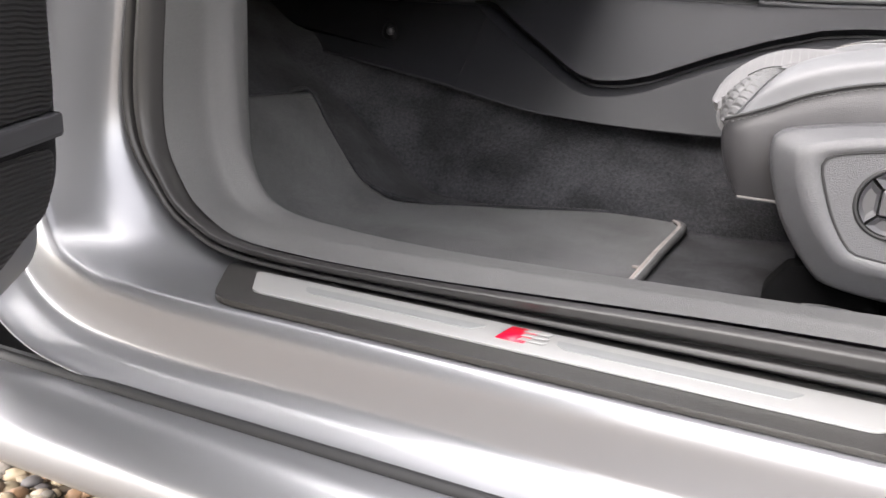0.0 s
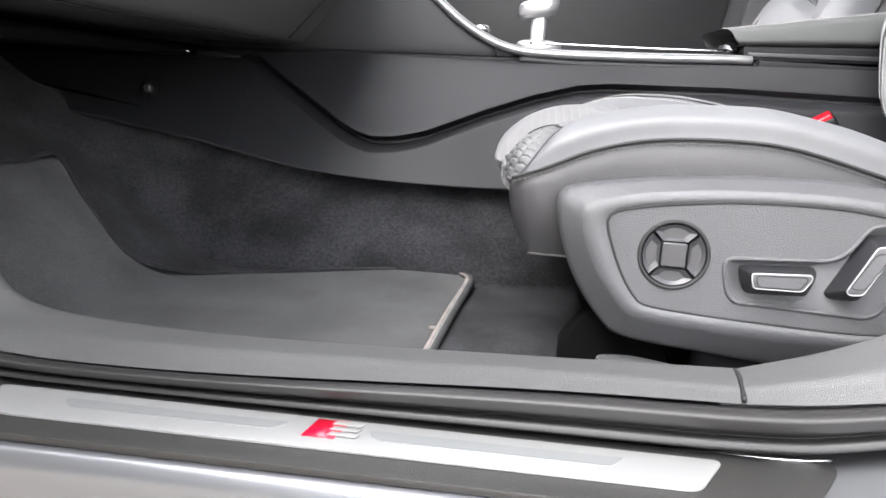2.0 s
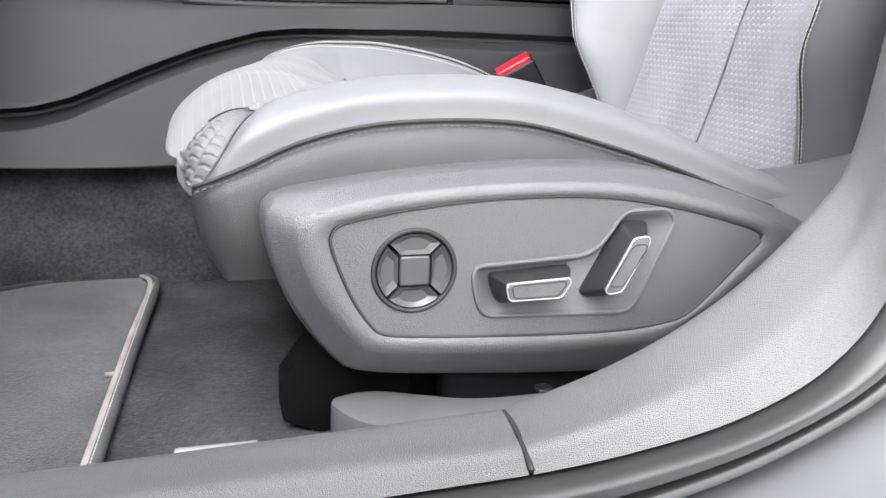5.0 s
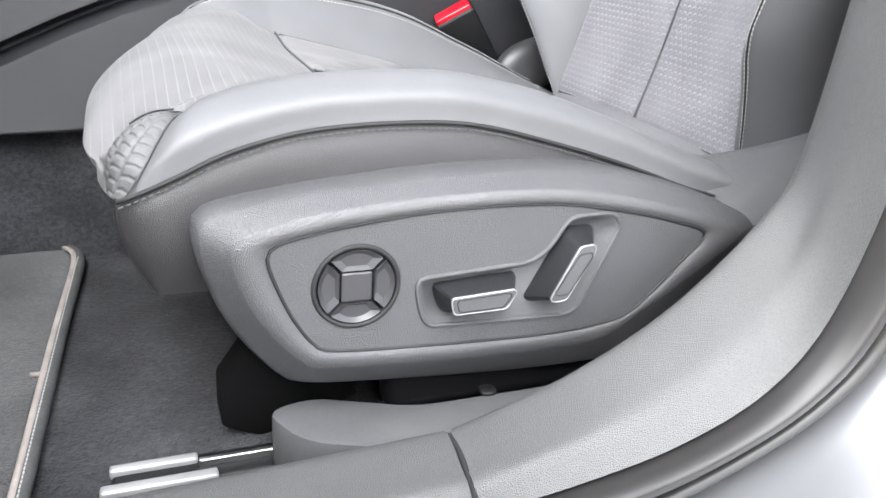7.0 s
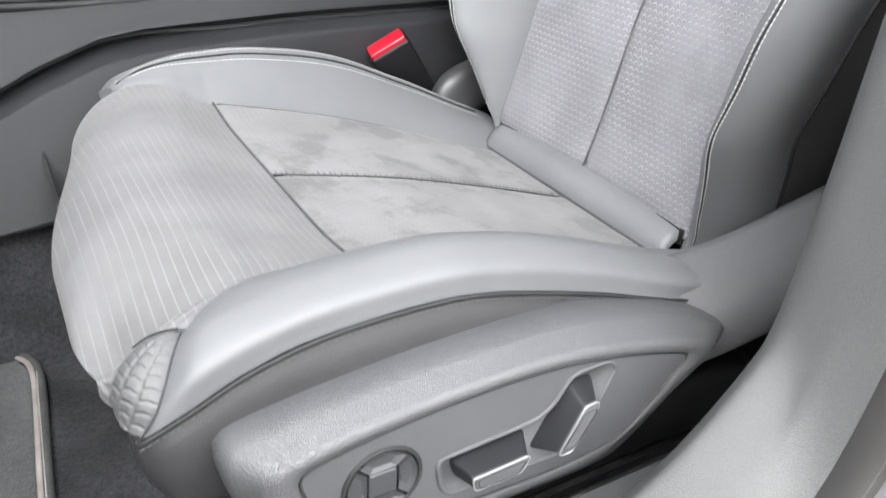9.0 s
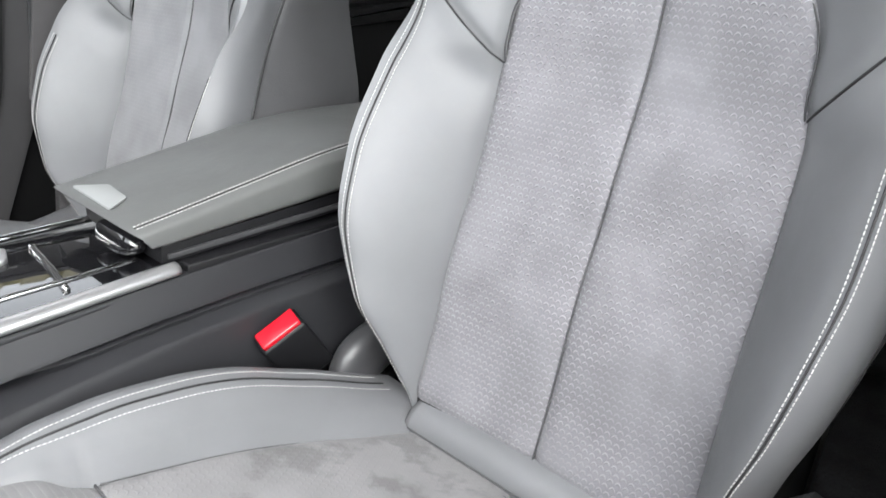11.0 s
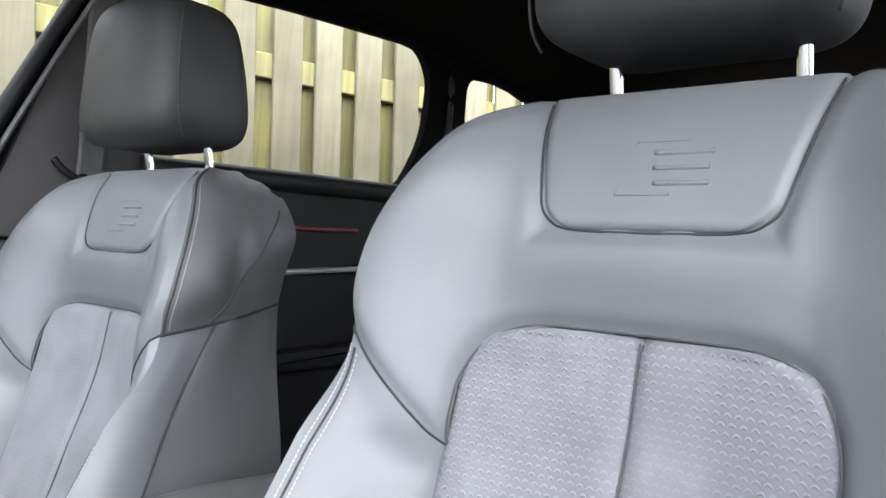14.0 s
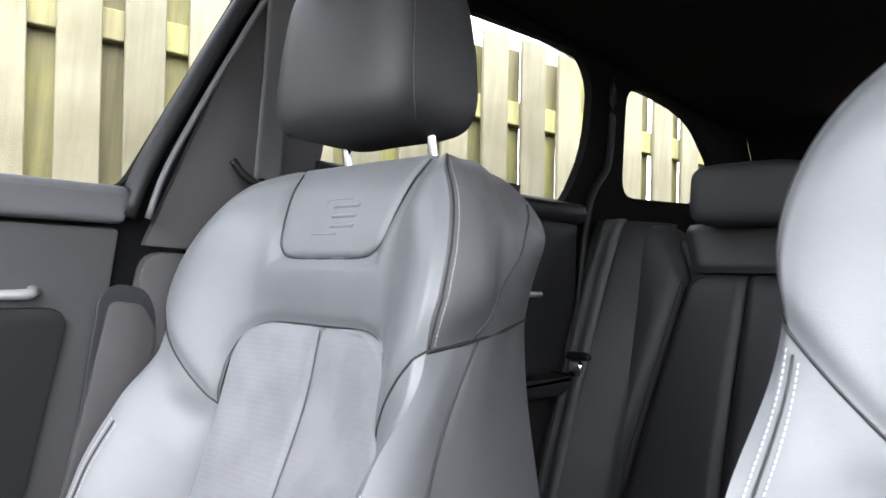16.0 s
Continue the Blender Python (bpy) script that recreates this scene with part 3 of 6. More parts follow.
def between(rows, ns, nt_, bulge=None, skirt=None):
    """A sheet that runs through rails, smooth across them."""
    fs = [path3(r) for r in rows]
    keys = [i / (len(rows) - 1) for i in range(len(rows))]

    def fn(s, t):
        pts = [f(s) for f in fs]
        g = curve([(k, *p) for k, p in zip(keys, pts)])
        p = Vector(g(t))
        if bulge:
            p = p + Vector(bulge(s, t))
        return p
    return grid(fn, ns, nt_, skirt)


TRIM_ROWS = [TRIM_IN, TRIM_MID, TRIM_OUT]
for name, a, b in (("sill_trim", 0, 8), ("pillar_trim", 8, 15)):
    rows = [list(r[a:b + 1]) for r in TRIM_ROWS]
    if a == 8:
        rows = [[r[0] + Vector((0.0025, 0, 0)), *r[1:]] for r in rows]
    inner = [p + Vector((0.0, 0.012, -0.012)) if a == 0 else p + Vector((0.006, 0.012, -0.008)) for p in rows[0]]
    low = [p + Vector((0.0, 0.02, -0.075)) if a == 0 else p + Vector((0.03, 0.03, -0.03)) for p in rows[0]]
    fold_a = [a * 0.35 + b * 0.65 for a, b in zip(rows[0], rows[1])]
    fold_b = [a * 0.45 + b * 0.55 for a, b in zip(rows[2], rows[1])]
    part(name, between([low, inner, rows[0], fold_a, rows[1], fold_b, rows[2]], 110, 42), SILL_PLASTIC, car, "grained grey plastic trim along the opening")
part("trim_joint", tube(path3([(0.0335, 0.213, 0.3605), (0.031, 0.19, 0.3635), (0.0245, 0.153, 0.363)]), 0.0016, 14, 6), SEAM, car)
# black rubber seal: a band with two ridges
SEAL_SECTION = ((0.86, -0.010, 0.004), (0.70, -0.0155, 0.005), (0.55, -0.0135, 0.003), (0.42, -0.006, 0.001), (0.36, -0.002, 0.0), (0.28, -0.0085, 0.002), (0.16, -0.0105, 0.001))
seal_rows = [[a * k + b * (1 - k) + Vector((0, dy, dz)) for a, b in zip(TRIM_OUT, SEAL_LOW)] for k, dy, dz in SEAL_SECTION]
tuck = [p + Vector((0, 0.006, -0.004)) for p in TRIM_OUT]
part("sill_bead", tube(path3([(-0.42, 0.1475, 0.3305), (-0.2, 0.1475, 0.3305), (0.03, 0.1475, 0.3315), (0.075, 0.1475, 0.3345)]), 0.0013, 40, 6), CHROME, car, "thin bright bead below the seal")
part("door_seal", between([tuck, *seal_rows, SEAL_LOW], 150, 40), RUBBER, car, "black rubber door seal with two ridges")
# painted sill and pillars
under = [p + Vector((0, 0.03, -0.014)) for p in SEAL_LOW]
part("painted_sill", between([under, [p + Vector((0, -0.002, -0.0095)) for p in SEAL_LOW], *BODY_ROWS, [p + Vector((0, 0.02, -0.003)) for p in BODY_ROWS[-1]]], 160, 64),
     PAINT, car, "silver-grey painted sill and pillar flanks")
SK = [(-0.95, 0.262), (-0.75, 0.266), (-0.5, 0.267), (-0.2, 0.267), (0.1, 0.267), (0.4, 0.267), (0.9, 0.267)]
skirt_rows = [[Vector((x, y, z + dz)) for x, z in SK] for y, dz in ((0.05, 0.0), (0.024, 0.0), (0.004, -0.006), (-0.012, -0.020), (-0.016, -0.036), (-0.004, -0.050), (0.03, -0.056), (0.20, -0.060))]
part("side_skirt", between(skirt_rows, 40, 50), PAINT, car, "lower painted side skirt under the sill")
part("sill_gap", tube(path3([(-0.9, 0.036, 0.268), (-0.4, 0.036, 0.268), (0.0, 0.036, 0.268), (0.6, 0.036, 0.268)]), 0.0045, 30, 6), SEAM, car)
# tread plate and metal scuff plate
tread_out = rounded([(-0.452, 0.149), (-0.412, 0.076), (0.036, 0.074), (0.082, 0.149)], 0.016)
part("tread_plate", slab([(x, y, 0.3275) for x, y in tread_out], (0, 0, 0.0045), 0.0012), TREAD, car, "dark plastic tread with a raised rim")
plate_out = rounded([(-0.416, 0.133), (-0.394, 0.0955), (-0.008, 0.0945), (0.012, 0.133)], 0.008)
scuff = part("scuff_plate", slab([(x, y, 0.3322) for x, y in plate_out], (0, 0, 0.0018), 0.0006), BRUSHED, car, "brushed metal scuff plate with a red mark")
for a, b in (((-0.364, -0.232), (0.111, 0.122)), ((-0.184, -0.044), (0.110, 0.122))):
    g = rounded([(a[0], b[0] + 0.005), (a[0] + 0.006, b[0]), (a[1] - 0.008, b[0]), (a[1], b[1]), (a[0] - 0.002, b[1])], 0.002)
    part("groove", slab([(x, y, 0.3338) for x, y in g], (0, 0, 0.0006), 0), GROOVE, scuff)
part("mark", slab([(x, y, 0.3336) for x, y in ((-0.2215, 0.107), (-0.2035, 0.107), (-0.1985, 0.130), (-0.2175, 0.130))], (0, 0, 0.0010), 0), RED, scuff, "red slanted mark")
for y in (0.1095, 0.1165, 0.1235):
    part("mark_bar", slab([(x, yy, 0.3344) for x, yy in ((-0.208, y), (-0.192, y), (-0.190, y + 0.0045), (-0.206, y + 0.0045))], (0, 0, 0.0009), 0.0003), BRUSHED, scuff)


def wall_with_holes(outer, holes, depth):
    bm = bmesh.new()
    for ring in [outer, *holes]:
        vs = [bm.verts.new(p) for p in ring]
        for i in range(len(vs)):
            bm.edges.new((vs[i], vs[(i + 1) % len(vs)]))
    bmesh.ops.triangle_fill(bm, edges=bm.edges[:], use_beauty=True)
    out = bmesh.ops.extrude_face_region(bm, geom=bm.faces[:])
    bmesh.ops.translate(bm, verts=[g for g in out["geom"] if isinstance(g, bmesh.types.BMVert)], vec=depth)
    bmesh.ops.recalc_face_normals(bm, faces=bm.faces)
    return sharp(bm, 40)


def at_y(y, pts, radius=0.0):
    return [(x, y, z) for x, z in (rounded(pts, radius, 4) if radius else pts)]


REAR_WIN = [(0.62, 1.055), (1.302, 1.077), (1.384, 1.221), (1.396, 1.365), (1.347, 1.428), (0.98, 1.412), (0.62, 1.385)]
QUARTER = [(1.528, 1.135), (1.90, 1.165), (1.995, 1.265), (1.867, 1.372), (1.688, 1.408), (1.533, 1.397)]
FRONT_WIN = [(-0.62, 0.955), (0.372, 0.987), (0.545, 1.345), (0.50, 1.375), (-0.05, 1.375)]
part("far_side_wall", wall_with_holes(at_y(1.60, [(-1.05, 0.2), (2.45, 0.2), (2.45, 0.95), (2.15, 1.45), (1.8, 1.52), (-0.15, 1.50), (-1.05, 0.98)]),
                                      [at_y(1.60, FRONT_WIN, 0.03), at_y(1.60, REAR_WIN, 0.06), at_y(1.60, QUARTER, 0.05)], (0, 0.02, 0)), HEADLINER, car, "black lined far side with window openings", smooth=False)
part("near_side_wall", wall_with_holes(at_y(0.10, [(0.40, 0.27), (2.45, 0.2), (2.45, 0.95), (2.15, 1.45), (1.8, 1.52), (0.34, 1.50)]),
                                       [at_y(0.10, [(0.55, 1.02), (1.30, 1.06), (1.36, 1.36), (0.60, 1.38)], 0.05), at_y(0.10, QUARTER, 0.05)], (0, 0.08, 0)), HEADLINER, car, smooth=False)
part("far_outer_skin", slab(at_y(1.78, [(-1.95, 0.22), (2.52, 0.22), (2.52, 0.98), (-0.70, 0.93), (-1.02, 0.98), (-1.95, 0.86)]), (0, 0.03, 0), 0.006), PAINT, car, "silver-grey painted outer side")
part("near_outer_skin", wall_with_holes(at_y(0.03, [(0.37, 0.30), (0.45, 0.24), (2.52, 0.22), (2.52, 0.98), (2.22, 1.48), (1.8, 1.56), (0.36, 1.54)]), [at_y(0.03, [(0.55, 1.02), (1.30, 1.06), (1.36, 1.38), (0.60, 1.40)], 0.05), at_y(0.03, QUARTER, 0.05)], (0, 0.03, 0)), PAINT, car, "silver-grey painted outer side", smooth=False)
part("near_wing", slab(at_y(0.03, [(-1.95, 0.22), (-0.70, 0.24), (-0.70, 0.98), (-1.02, 1.0), (-1.95, 0.86)]), (0, 0.03, 0), 0.006), PAINT, car, "silver-grey painted front wing")
part("bonnet", grid(lambda s, t: Vector((-1.98 + 0.98 * s, 0.03 + 1.78 * t, 0.84 + 0.17 * s ** 0.8 + 0.03 * math.sin(math.pi * t))), 16, 20, (0, 0, -0.02)), PAINT, car, "silver-grey bonnet")
part("roof_panel", grid(lambda s, t: Vector((-0.24 + 2.45 * s, 0.04 + 1.75 * t, 1.49 + 0.05 * math.sin(math.pi * t) + 0.04 * math.sin(math.pi * min(1, s * 1.15)))), 24, 24, (0, 0, 0.012)), PAINT, car, "silver-grey roof panel")
part("roof", grid(lambda s, t: Vector((-0.25 + 2.5 * s, 0.12 + 1.52 * t, 1.395 + 0.06 * math.sin(math.pi * t) + 0.05 * math.sin(math.pi * min(1, s * 1.15)))), 24, 24, (0, 0, 0.05)), HEADLINER, car, "black roof lining")
part("tailgate", wall_with_holes([(2.45, 0.10, 0.2), (2.45, 1.60, 0.2), (2.45, 1.60, 0.96), (2.15, 1.60, 1.45), (2.15, 0.10, 1.45), (2.45, 0.10, 0.96)],
                                 [[(2.200, 1.384, 1.369), (2.174, 1.358, 1.411), (2.167, 1.306, 1.423), (2.167, 0.36, 1.422), (2.217, 0.30, 1.340), (2.217, 1.349, 1.340)]], (0.05, 0, 0)), HEADLINER, car, "black lined tailgate with its window", smooth=False)
part("bulkhead", block((-1.12, 0.10, 0.2), (-1.02, 1.70, 0.95), 0.02), HEADLINER, car)
part("front_side_panel", block((-1.10, 0.13, 0.2), (-0.56, 0.21, 0.97), 0.01), PLASTIC_DARK, car)


# ---- carpet ----
carpet = thing("carpet", (0.0, 0.5, 0.28), "dark grey moulded floor carpet rising over the tunnel", "carpet", kind="structure")
toe = curve([(-1.05, 0.66), (-0.85, 0.545), (-0.72, 0.452), (-0.65, 0.405), (-0.584, 0.353), (-0.535, 0.312), (-0.50, 0.290), (-0.46, 0.286), (-0.30, 0.286), (0.6, 0.286), (1.2, 0.30)])
TUNNEL_Z = curve([(-1.05, 0.52), (-0.68, 0.463), (-0.54, 0.441), (-0.37, 0.412), (-0.26, 0.407), (-0.14, 0.405), (0.5, 0.405), (1.2, 0.405)])
TUNNEL_Y = curve([(-1.05, 0.705), (-0.30, 0.705), (-0.10, 0.735), (0.10, 0.80), (0.30, 0.84), (1.2, 0.86)])


def carpet_sheet(s, t):
    x = -1.04 + 2.2 * s
    yl = TUNNEL_Y(x)
    floor = toe(x)
    rise = max(0.0, TUNNEL_Z(x) + 0.02 - floor)
    if t < 0.55:
        y = 0.222 + (yl - 0.045 - 0.222) * (t / 0.55)
        z = floor + 0.004 * math.sin(9 * x + 7 * y)
    else:
        q = (t - 0.55) / 0.45
        y = yl - 0.045 + 0.075 * (1 - math.cos(min(1, q * 1.2) * math.pi / 2))
        z = floor + rise * (q ** 1.5)
    return Vector((x, y, z))


part("floor_carpet", grid(carpet_sheet, 110, 60, (0, 0, -0.02)), CARPET, carpet)
part("far_floor", block((-1.04, 0.98, 0.25), (1.2, 1.60, 0.29), 0.01), CARPET, carpet)

# ---- floor mat ----
mat_thing = thing("floor_mat", (-0.45, 0.45, 0.29), "black velour floor mat with grey bound edge", "floor mat")
MAT_IN = curve([(-0.67, 0.592), (-0.65, 0.580), (-0.60, 0.548), (-0.54, 0.520), (-0.50, 0.535), (-0.42, 0.598), (-0.30, 0.658), (-0.20, 0.688), (-0.16, 0.694)])


def mat_sheet(s, t):
    x = -0.655 + 0.485 * s
    y = 0.228 + (MAT_IN(x) - 0.228) * t
    corner = smoothstep(0.93, 1.0, s) * smoothstep(0.9, 1.0, t)
    return Vector((x - 0.014 * corner - 0.026 * s * (1 - t) + 0.004 * s, y - 0.012 * corner, toe(x) + 0.010 + 0.0015 * math.sin(23 * x + 11 * y)))


part("velour", grid(mat_sheet, 60, 40, (0, 0, -0.007)), MAT_PILE, mat_thing)
edge = [mat_sheet(1, 0.0), mat_sheet(1, 0.3), mat_sheet(1, 0.6), mat_sheet(1, 0.9), mat_sheet(1, 1), mat_sheet(0.96, 1), mat_sheet(0.85, 1)]
part("bound_edge", tube(path3([p + Vector((0.0035, 0, -0.0005)) for p in edge]), 0.0046, 60, 8), PIPING, mat_thing, "grey bound edge")
part("binding_tape", tube(path3([p + Vector((-0.0012, 0, 0.0016)) for p in edge[:5]]), 0.0026, 60, 8, flat=0.8), PALE_TAPE, mat_thing, "pale inner binding tape")
edge2 = [mat_sheet(s, 1) + Vector((0, 0, 0.001)) for s in (0.85, 0.6, 0.4, 0.25, 0.1, 0.0)] + [mat_sheet(0, t) for t in (0.8, 0.5, 0.2)]
part("dark_edge", tube(path3(edge2), 0.003, 60, 6), CARPET, mat_thing)
part("clip", block((-0.190, 0.4365, 0.2975), (-0.179, 0.4390, 0.3005), 0.0006), PALE_TAPE, mat_thing, "small white plastic tag")
part("edge_stitching", stitches([path3([p + Vector((0.0024, 0, 0.0042)) for p in edge[:4]])], (0, 0, 1)), THREAD, mat_thing)

# ---- centre console ----
console = thing("centre_console", (-0.1, 0.95, 0.30), "dark grey centre console with silver rails and a padded armrest", "console")
CON_TOP = curve([(-1.0, 0.556), (-0.5, 0.559), (-0.33, 0.566), (-0.16, 0.568), (0.02, 0.575), (0.18, 0.581), (0.8, 0.592)])
CREASE_NODES = [(-1.0, 0.86), (-0.5155, 0.5580), (-0.4525, 0.5225), (-0.3993, 0.4945), (-0.36, 0.4725), (-0.336, 0.4615), (-0.315, 0.4567), (-0.29, 0.4578), (-0.275, 0.4600), (-0.244, 0.4680), (-0.230, 0.4740), (-0.17, 0.4995), (-0.1085, 0.5225), (-0.046, 0.5400), (0.0, 0.545), (0.15, 0.549), (0.8, 0.549)]


def CREASE(x):
    return linear(CREASE_NODES)(x)[0]



def console_side(s, t):
    x = -0.95 + 1.55 * s
    zb, zt, zc = TUNNEL_Z(x) - 0.004, CON_TOP(x), CREASE(x)
    yl = TUNNEL_Y(x) - 0.004
    top_y = 0.866
    h = max(0.02, zt - zb)

    def face(z):
        return yl + (top_y - yl) * max(0.0, (z - zb) / h) ** 1.3
    fade = 1 - smoothstep(-0.02, 0.10, x)
    soft = smoothstep(-0.56, -0.53, x) * (0.35 + 0.65 * fade)
    zl = max(zb + 0.006, min(zc - 0.021, zt - 0.016))
    zc = min(zc, zt - 0.004)
    zm = max(zl + 0.004, zc - 0.012)
    prof = linear([(0.0, yl, zb), (0.24, face(zl) - 0.004, zl - 0.001), (0.27, face(zl) - 0.002, zl + 0.0012), (0.40, face(zc) + 0.012 * soft, zm), (0.44, face(zc) + 0.026 * soft, zm + 0.001),
                   (0.48, face(zc) + 0.026 * soft, zm + 0.005), (0.60, face(zc) + 0.001 * soft, zc), (0.64, face(zc + 0.003), zc + 0.003), (1.0, top_y, zt)])
    y, z = prof(t)
    return Vector((x, y, z))


part("side_panel", grid(console_side, 220, 100, (0, 0.02, 0)), PLASTIC_FINE, console, "dark grey side panel with a pressed crease")
part("panel_joint", tube(path3([console_side((-0.50 + 0.95) / 1.55, t) + Vector((0, -0.0004, 0)) for t in (0.02, 0.08, 0.14, 0.20, 0.24)]), 0.0008, 20, 6), SEAM, console)
part("rail_joint", tube(path3([(-0.165, 0.8665, 0.573), (-0.165, 0.8580, 0.582), (-0.165, 0.8655, 0.590)]), 0.0008, 12, 6), SEAM, console)
rail_line = path3([(0.186, 0.872, 0.5885), (0.15, 0.870, 0.588), (0.02, 0.868, 0.583), (-0.10, 0.867, 0.581), (-0.15, 0.867, 0.586), (-0.19, 0.868, 0.602), (-0.228, 0.870, 0.626), (-0.27, 0.872, 0.662), (-0.34, 0.876, 0.73)])
part("silver_rail", tube(rail_line, 0.0096, 90, 16, flat=0.68), SILVER, console, "satin silver rail sweeping up to the dashboard")
part("rail_lip", tube(path3([rail_line(q) + Vector((0, 0.0, -0.012)) for q in (0, 0.2, 0.4, 0.55)]), 0.006, 40, 8), PLASTIC_FINE, console)
part("centre_flank", slab([(x, 0.872, z) for x, z in ((-0.15, 0.573), (-0.12, 0.582), (-0.19, 0.598), (-0.228, 0.622), (-0.27, 0.658), (-0.34, 0.726), (-0.60, 0.80), (-0.60, 0.563))], (0, 0.14, 0), 0.003), PLASTIC_FINE, console, "grey flank of the centre stack")
part("black_deck", slab([(x, y, 0.579) for x, y in rounded([(-0.25, 0.880), (0.21, 0.880), (0.21, 1.045), (-0.25, 1.045)], 0.012)], (0, 0, 0.006), 0.002), PIANO, console, "glossy piano-black deck")
part("deck_line", tube(path3([(-0.2, 1.045, 0.588), (0.0, 1.045, 0.589), (0.19, 1.045, 0.590)]), 0.004, 20, 8), CHROME, console)
part("deck_line", tube(path3([(0.092, 0.895, 0.587), (0.10, 0.95, 0.587), (0.106, 1.012, 0.587)]), 0.0035, 20, 8), CHROME, console, "chrome divider across the deck")
part("deck_line", tube(path3([(-0.12, 0.889, 0.596), (0.0, 0.889, 0.597), (0.155, 0.889, 0.600)]), 0.0026, 20, 6), CHROME, console, "bright edge of the tray")
part("button_bar", slab([(x, y, 0.585) for x, y in rounded([(-0.14, 0.985), (0.075, 0.985), (0.085, 1.02), (-0.14, 1.02)], 0.01)], (0, 0, 0.006), 0.002), SILVER, console)
part("body", block((-0.6, 0.875, 0.30), (0.62, 1.04, 0.578), 0.006), PLASTIC_DARK, console)
part("drawer", block((0.196, 0.868, 0.577), (0.62, 0.90, 0.590), 0.002), PLASTIC_DARK, console, "dark strip under the armrest")


def armrest(s, t):
    x = 0.160 + 0.46 * t
    top = 0.633 + 0.163 * (x - 0.16) * (1 - 0.5 * smoothstep(0.35, 0.62, x))
    low = 0.607 + 0.040 * (x - 0.16)
    a = -math.pi + 2 * math.pi * s
    px, pz = math.cos(a), math.sin(a)
    sp = lambda v, k: math.copysign(abs(v) ** k, v)
    front = 1 - 0.12 * (1 - smoothstep(0, 0.05, t))
    y = 0.968 + 0.094 * sp(px, 0.34)
    z = (top + low) / 2 + (top - low) / 2 * sp(pz, 0.36) * front
    return Vector((x - 0.012 * sp(pz, 0.5) * (1 - smoothstep(0, 0.06, t)), y, z))


arm = part("armrest", grid(armrest, 80, 50, close_s=True), ARM_LEATHER, console, "padded leather armrest with double stitching")
part("lid_base", slab([(x, 0.884, z) for x, z in ((0.178, 0.590), (0.62, 0.600), (0.62, 0.626), (0.178, 0.6085))], (0, 0.165, 0), 0.002), PLASTIC_DARK, arm, "dark base under the padded lid")
part("base_strip", slab([(x, 0.8815, z) for x, z in ((0.184, 0.5945), (0.62, 0.6045), (0.62, 0.6105), (0.184, 0.6000))], (0, 0.004, 0), 0.0008), RAIL_CAP, arm, "grey strip along the base")
part("latch", superblock((0.168, 0.945, 0.604), (0.014, 0.040, 0.012), 3.2, bend=lambda p: Vector((p.x + 0.3 * p.z, p.y, p.z)), n=14), PIANO, arm, "black latch under the lid's lip")
part("release_tab", slab([(x, y, 0.6338 + 0.163 * (x - 0.16)) for x, y in rounded([(0.158, 0.940), (0.182, 0.952), (0.186, 1.000), (0.160, 1.030)], 0.005)], (0, 0, 0.0022), 0.0008), GROOVE, arm, "pale release tab")
for s0 in (0.845, 0.872):
    part("stitching", stitches([path3([armrest(s0, 0.012 + 0.061 * k) + Vector((0, -0.0006, 0.0006)) for k in range(12)])], (0, -0.7, 0.7)), THREAD, arm)
part("armrest_welt", tube(path3([armrest(0.859, 0.012 + 0.061 * k) for k in range(12)]), 0.0013, 60, 6), SEAM, arm)
selector = part("gear_selector", superblock((-0.11, 0.94, 0.648), (0.030, 0.026, 0.014), 3.5, bend=lambda p: Vector((p.x, p.y, p.z + 0.2 * p.x)), n=14), SILVER, console, "satin silver gear selector head")
part("collar", superblock((-0.106, 0.938, 0.592), (0.034, 0.026, 0.011), 3.0, n=12), SILVER, selector, "pale collar at the selector's foot")
part("stalk", block((-0.12, 0.930, 0.585), (-0.098, 0.950, 0.64), 0.004), SILVER, selector)
part("start_button", superblock((-0.19, 0.905, 0.612), (0.011, 0.011, 0.006), 2.5, n=10), CHROME, console)

# ---- dashboard ----
dash = thing("dashboard", (-0.75, 0.9, 0.55), "black dashboard underside above the footwell", "dashboard", kind="structure")
DASH = linear([(0.0, -0.98, 0.60), (0.22, -0.73, 0.572), (0.48, -0.470, 0.5715), (0.51, -0.455, 0.5735), (0.53, -0.446, 0.579), (0.66, -0.394, 0.638), (0.78, -0.345, 0.70), (0.80, -0.342, 0.712), (0.86, -0.36, 0.82), (0.90, -0.41, 0.90), (0.94, -0.50, 0.935), (1.0, -0.98, 0.95)])
part("dash_body", grid(lambda s, t: Vector((DASH(t)[0], 0.20 + 1.40 * s, DASH(t)[1])), 20, 100, (-0.01, 0, 0)), DASH_PLASTIC, dash)
part("glovebox_joint", tube(path3([(-0.4715, 0.21, 0.5705), (-0.4715, 0.86, 0.5705)]), 0.0014, 4, 6), SEAM, dash)
part("end_joint", tube(path3([(-0.447, 0.80, 0.577), (-0.393, 0.80, 0.6385), (-0.343, 0.80, 0.70)]), 0.0014, 12, 6), SEAM, dash)
part("under_cover", block((-0.98, 0.22, 0.545), (-0.60, 0.86, 0.560), 0.006), PLASTIC_DARK, dash)
part("footwell_lamp", tube(path3([(-0.578, 0.680, 0.541), (-0.535, 0.628, 0.5445), (-0.492, 0.576, 0.5465)]), 0.0028, 20, 8, flat=0.6), CHROME, dash, "slim clear footwell lamp")
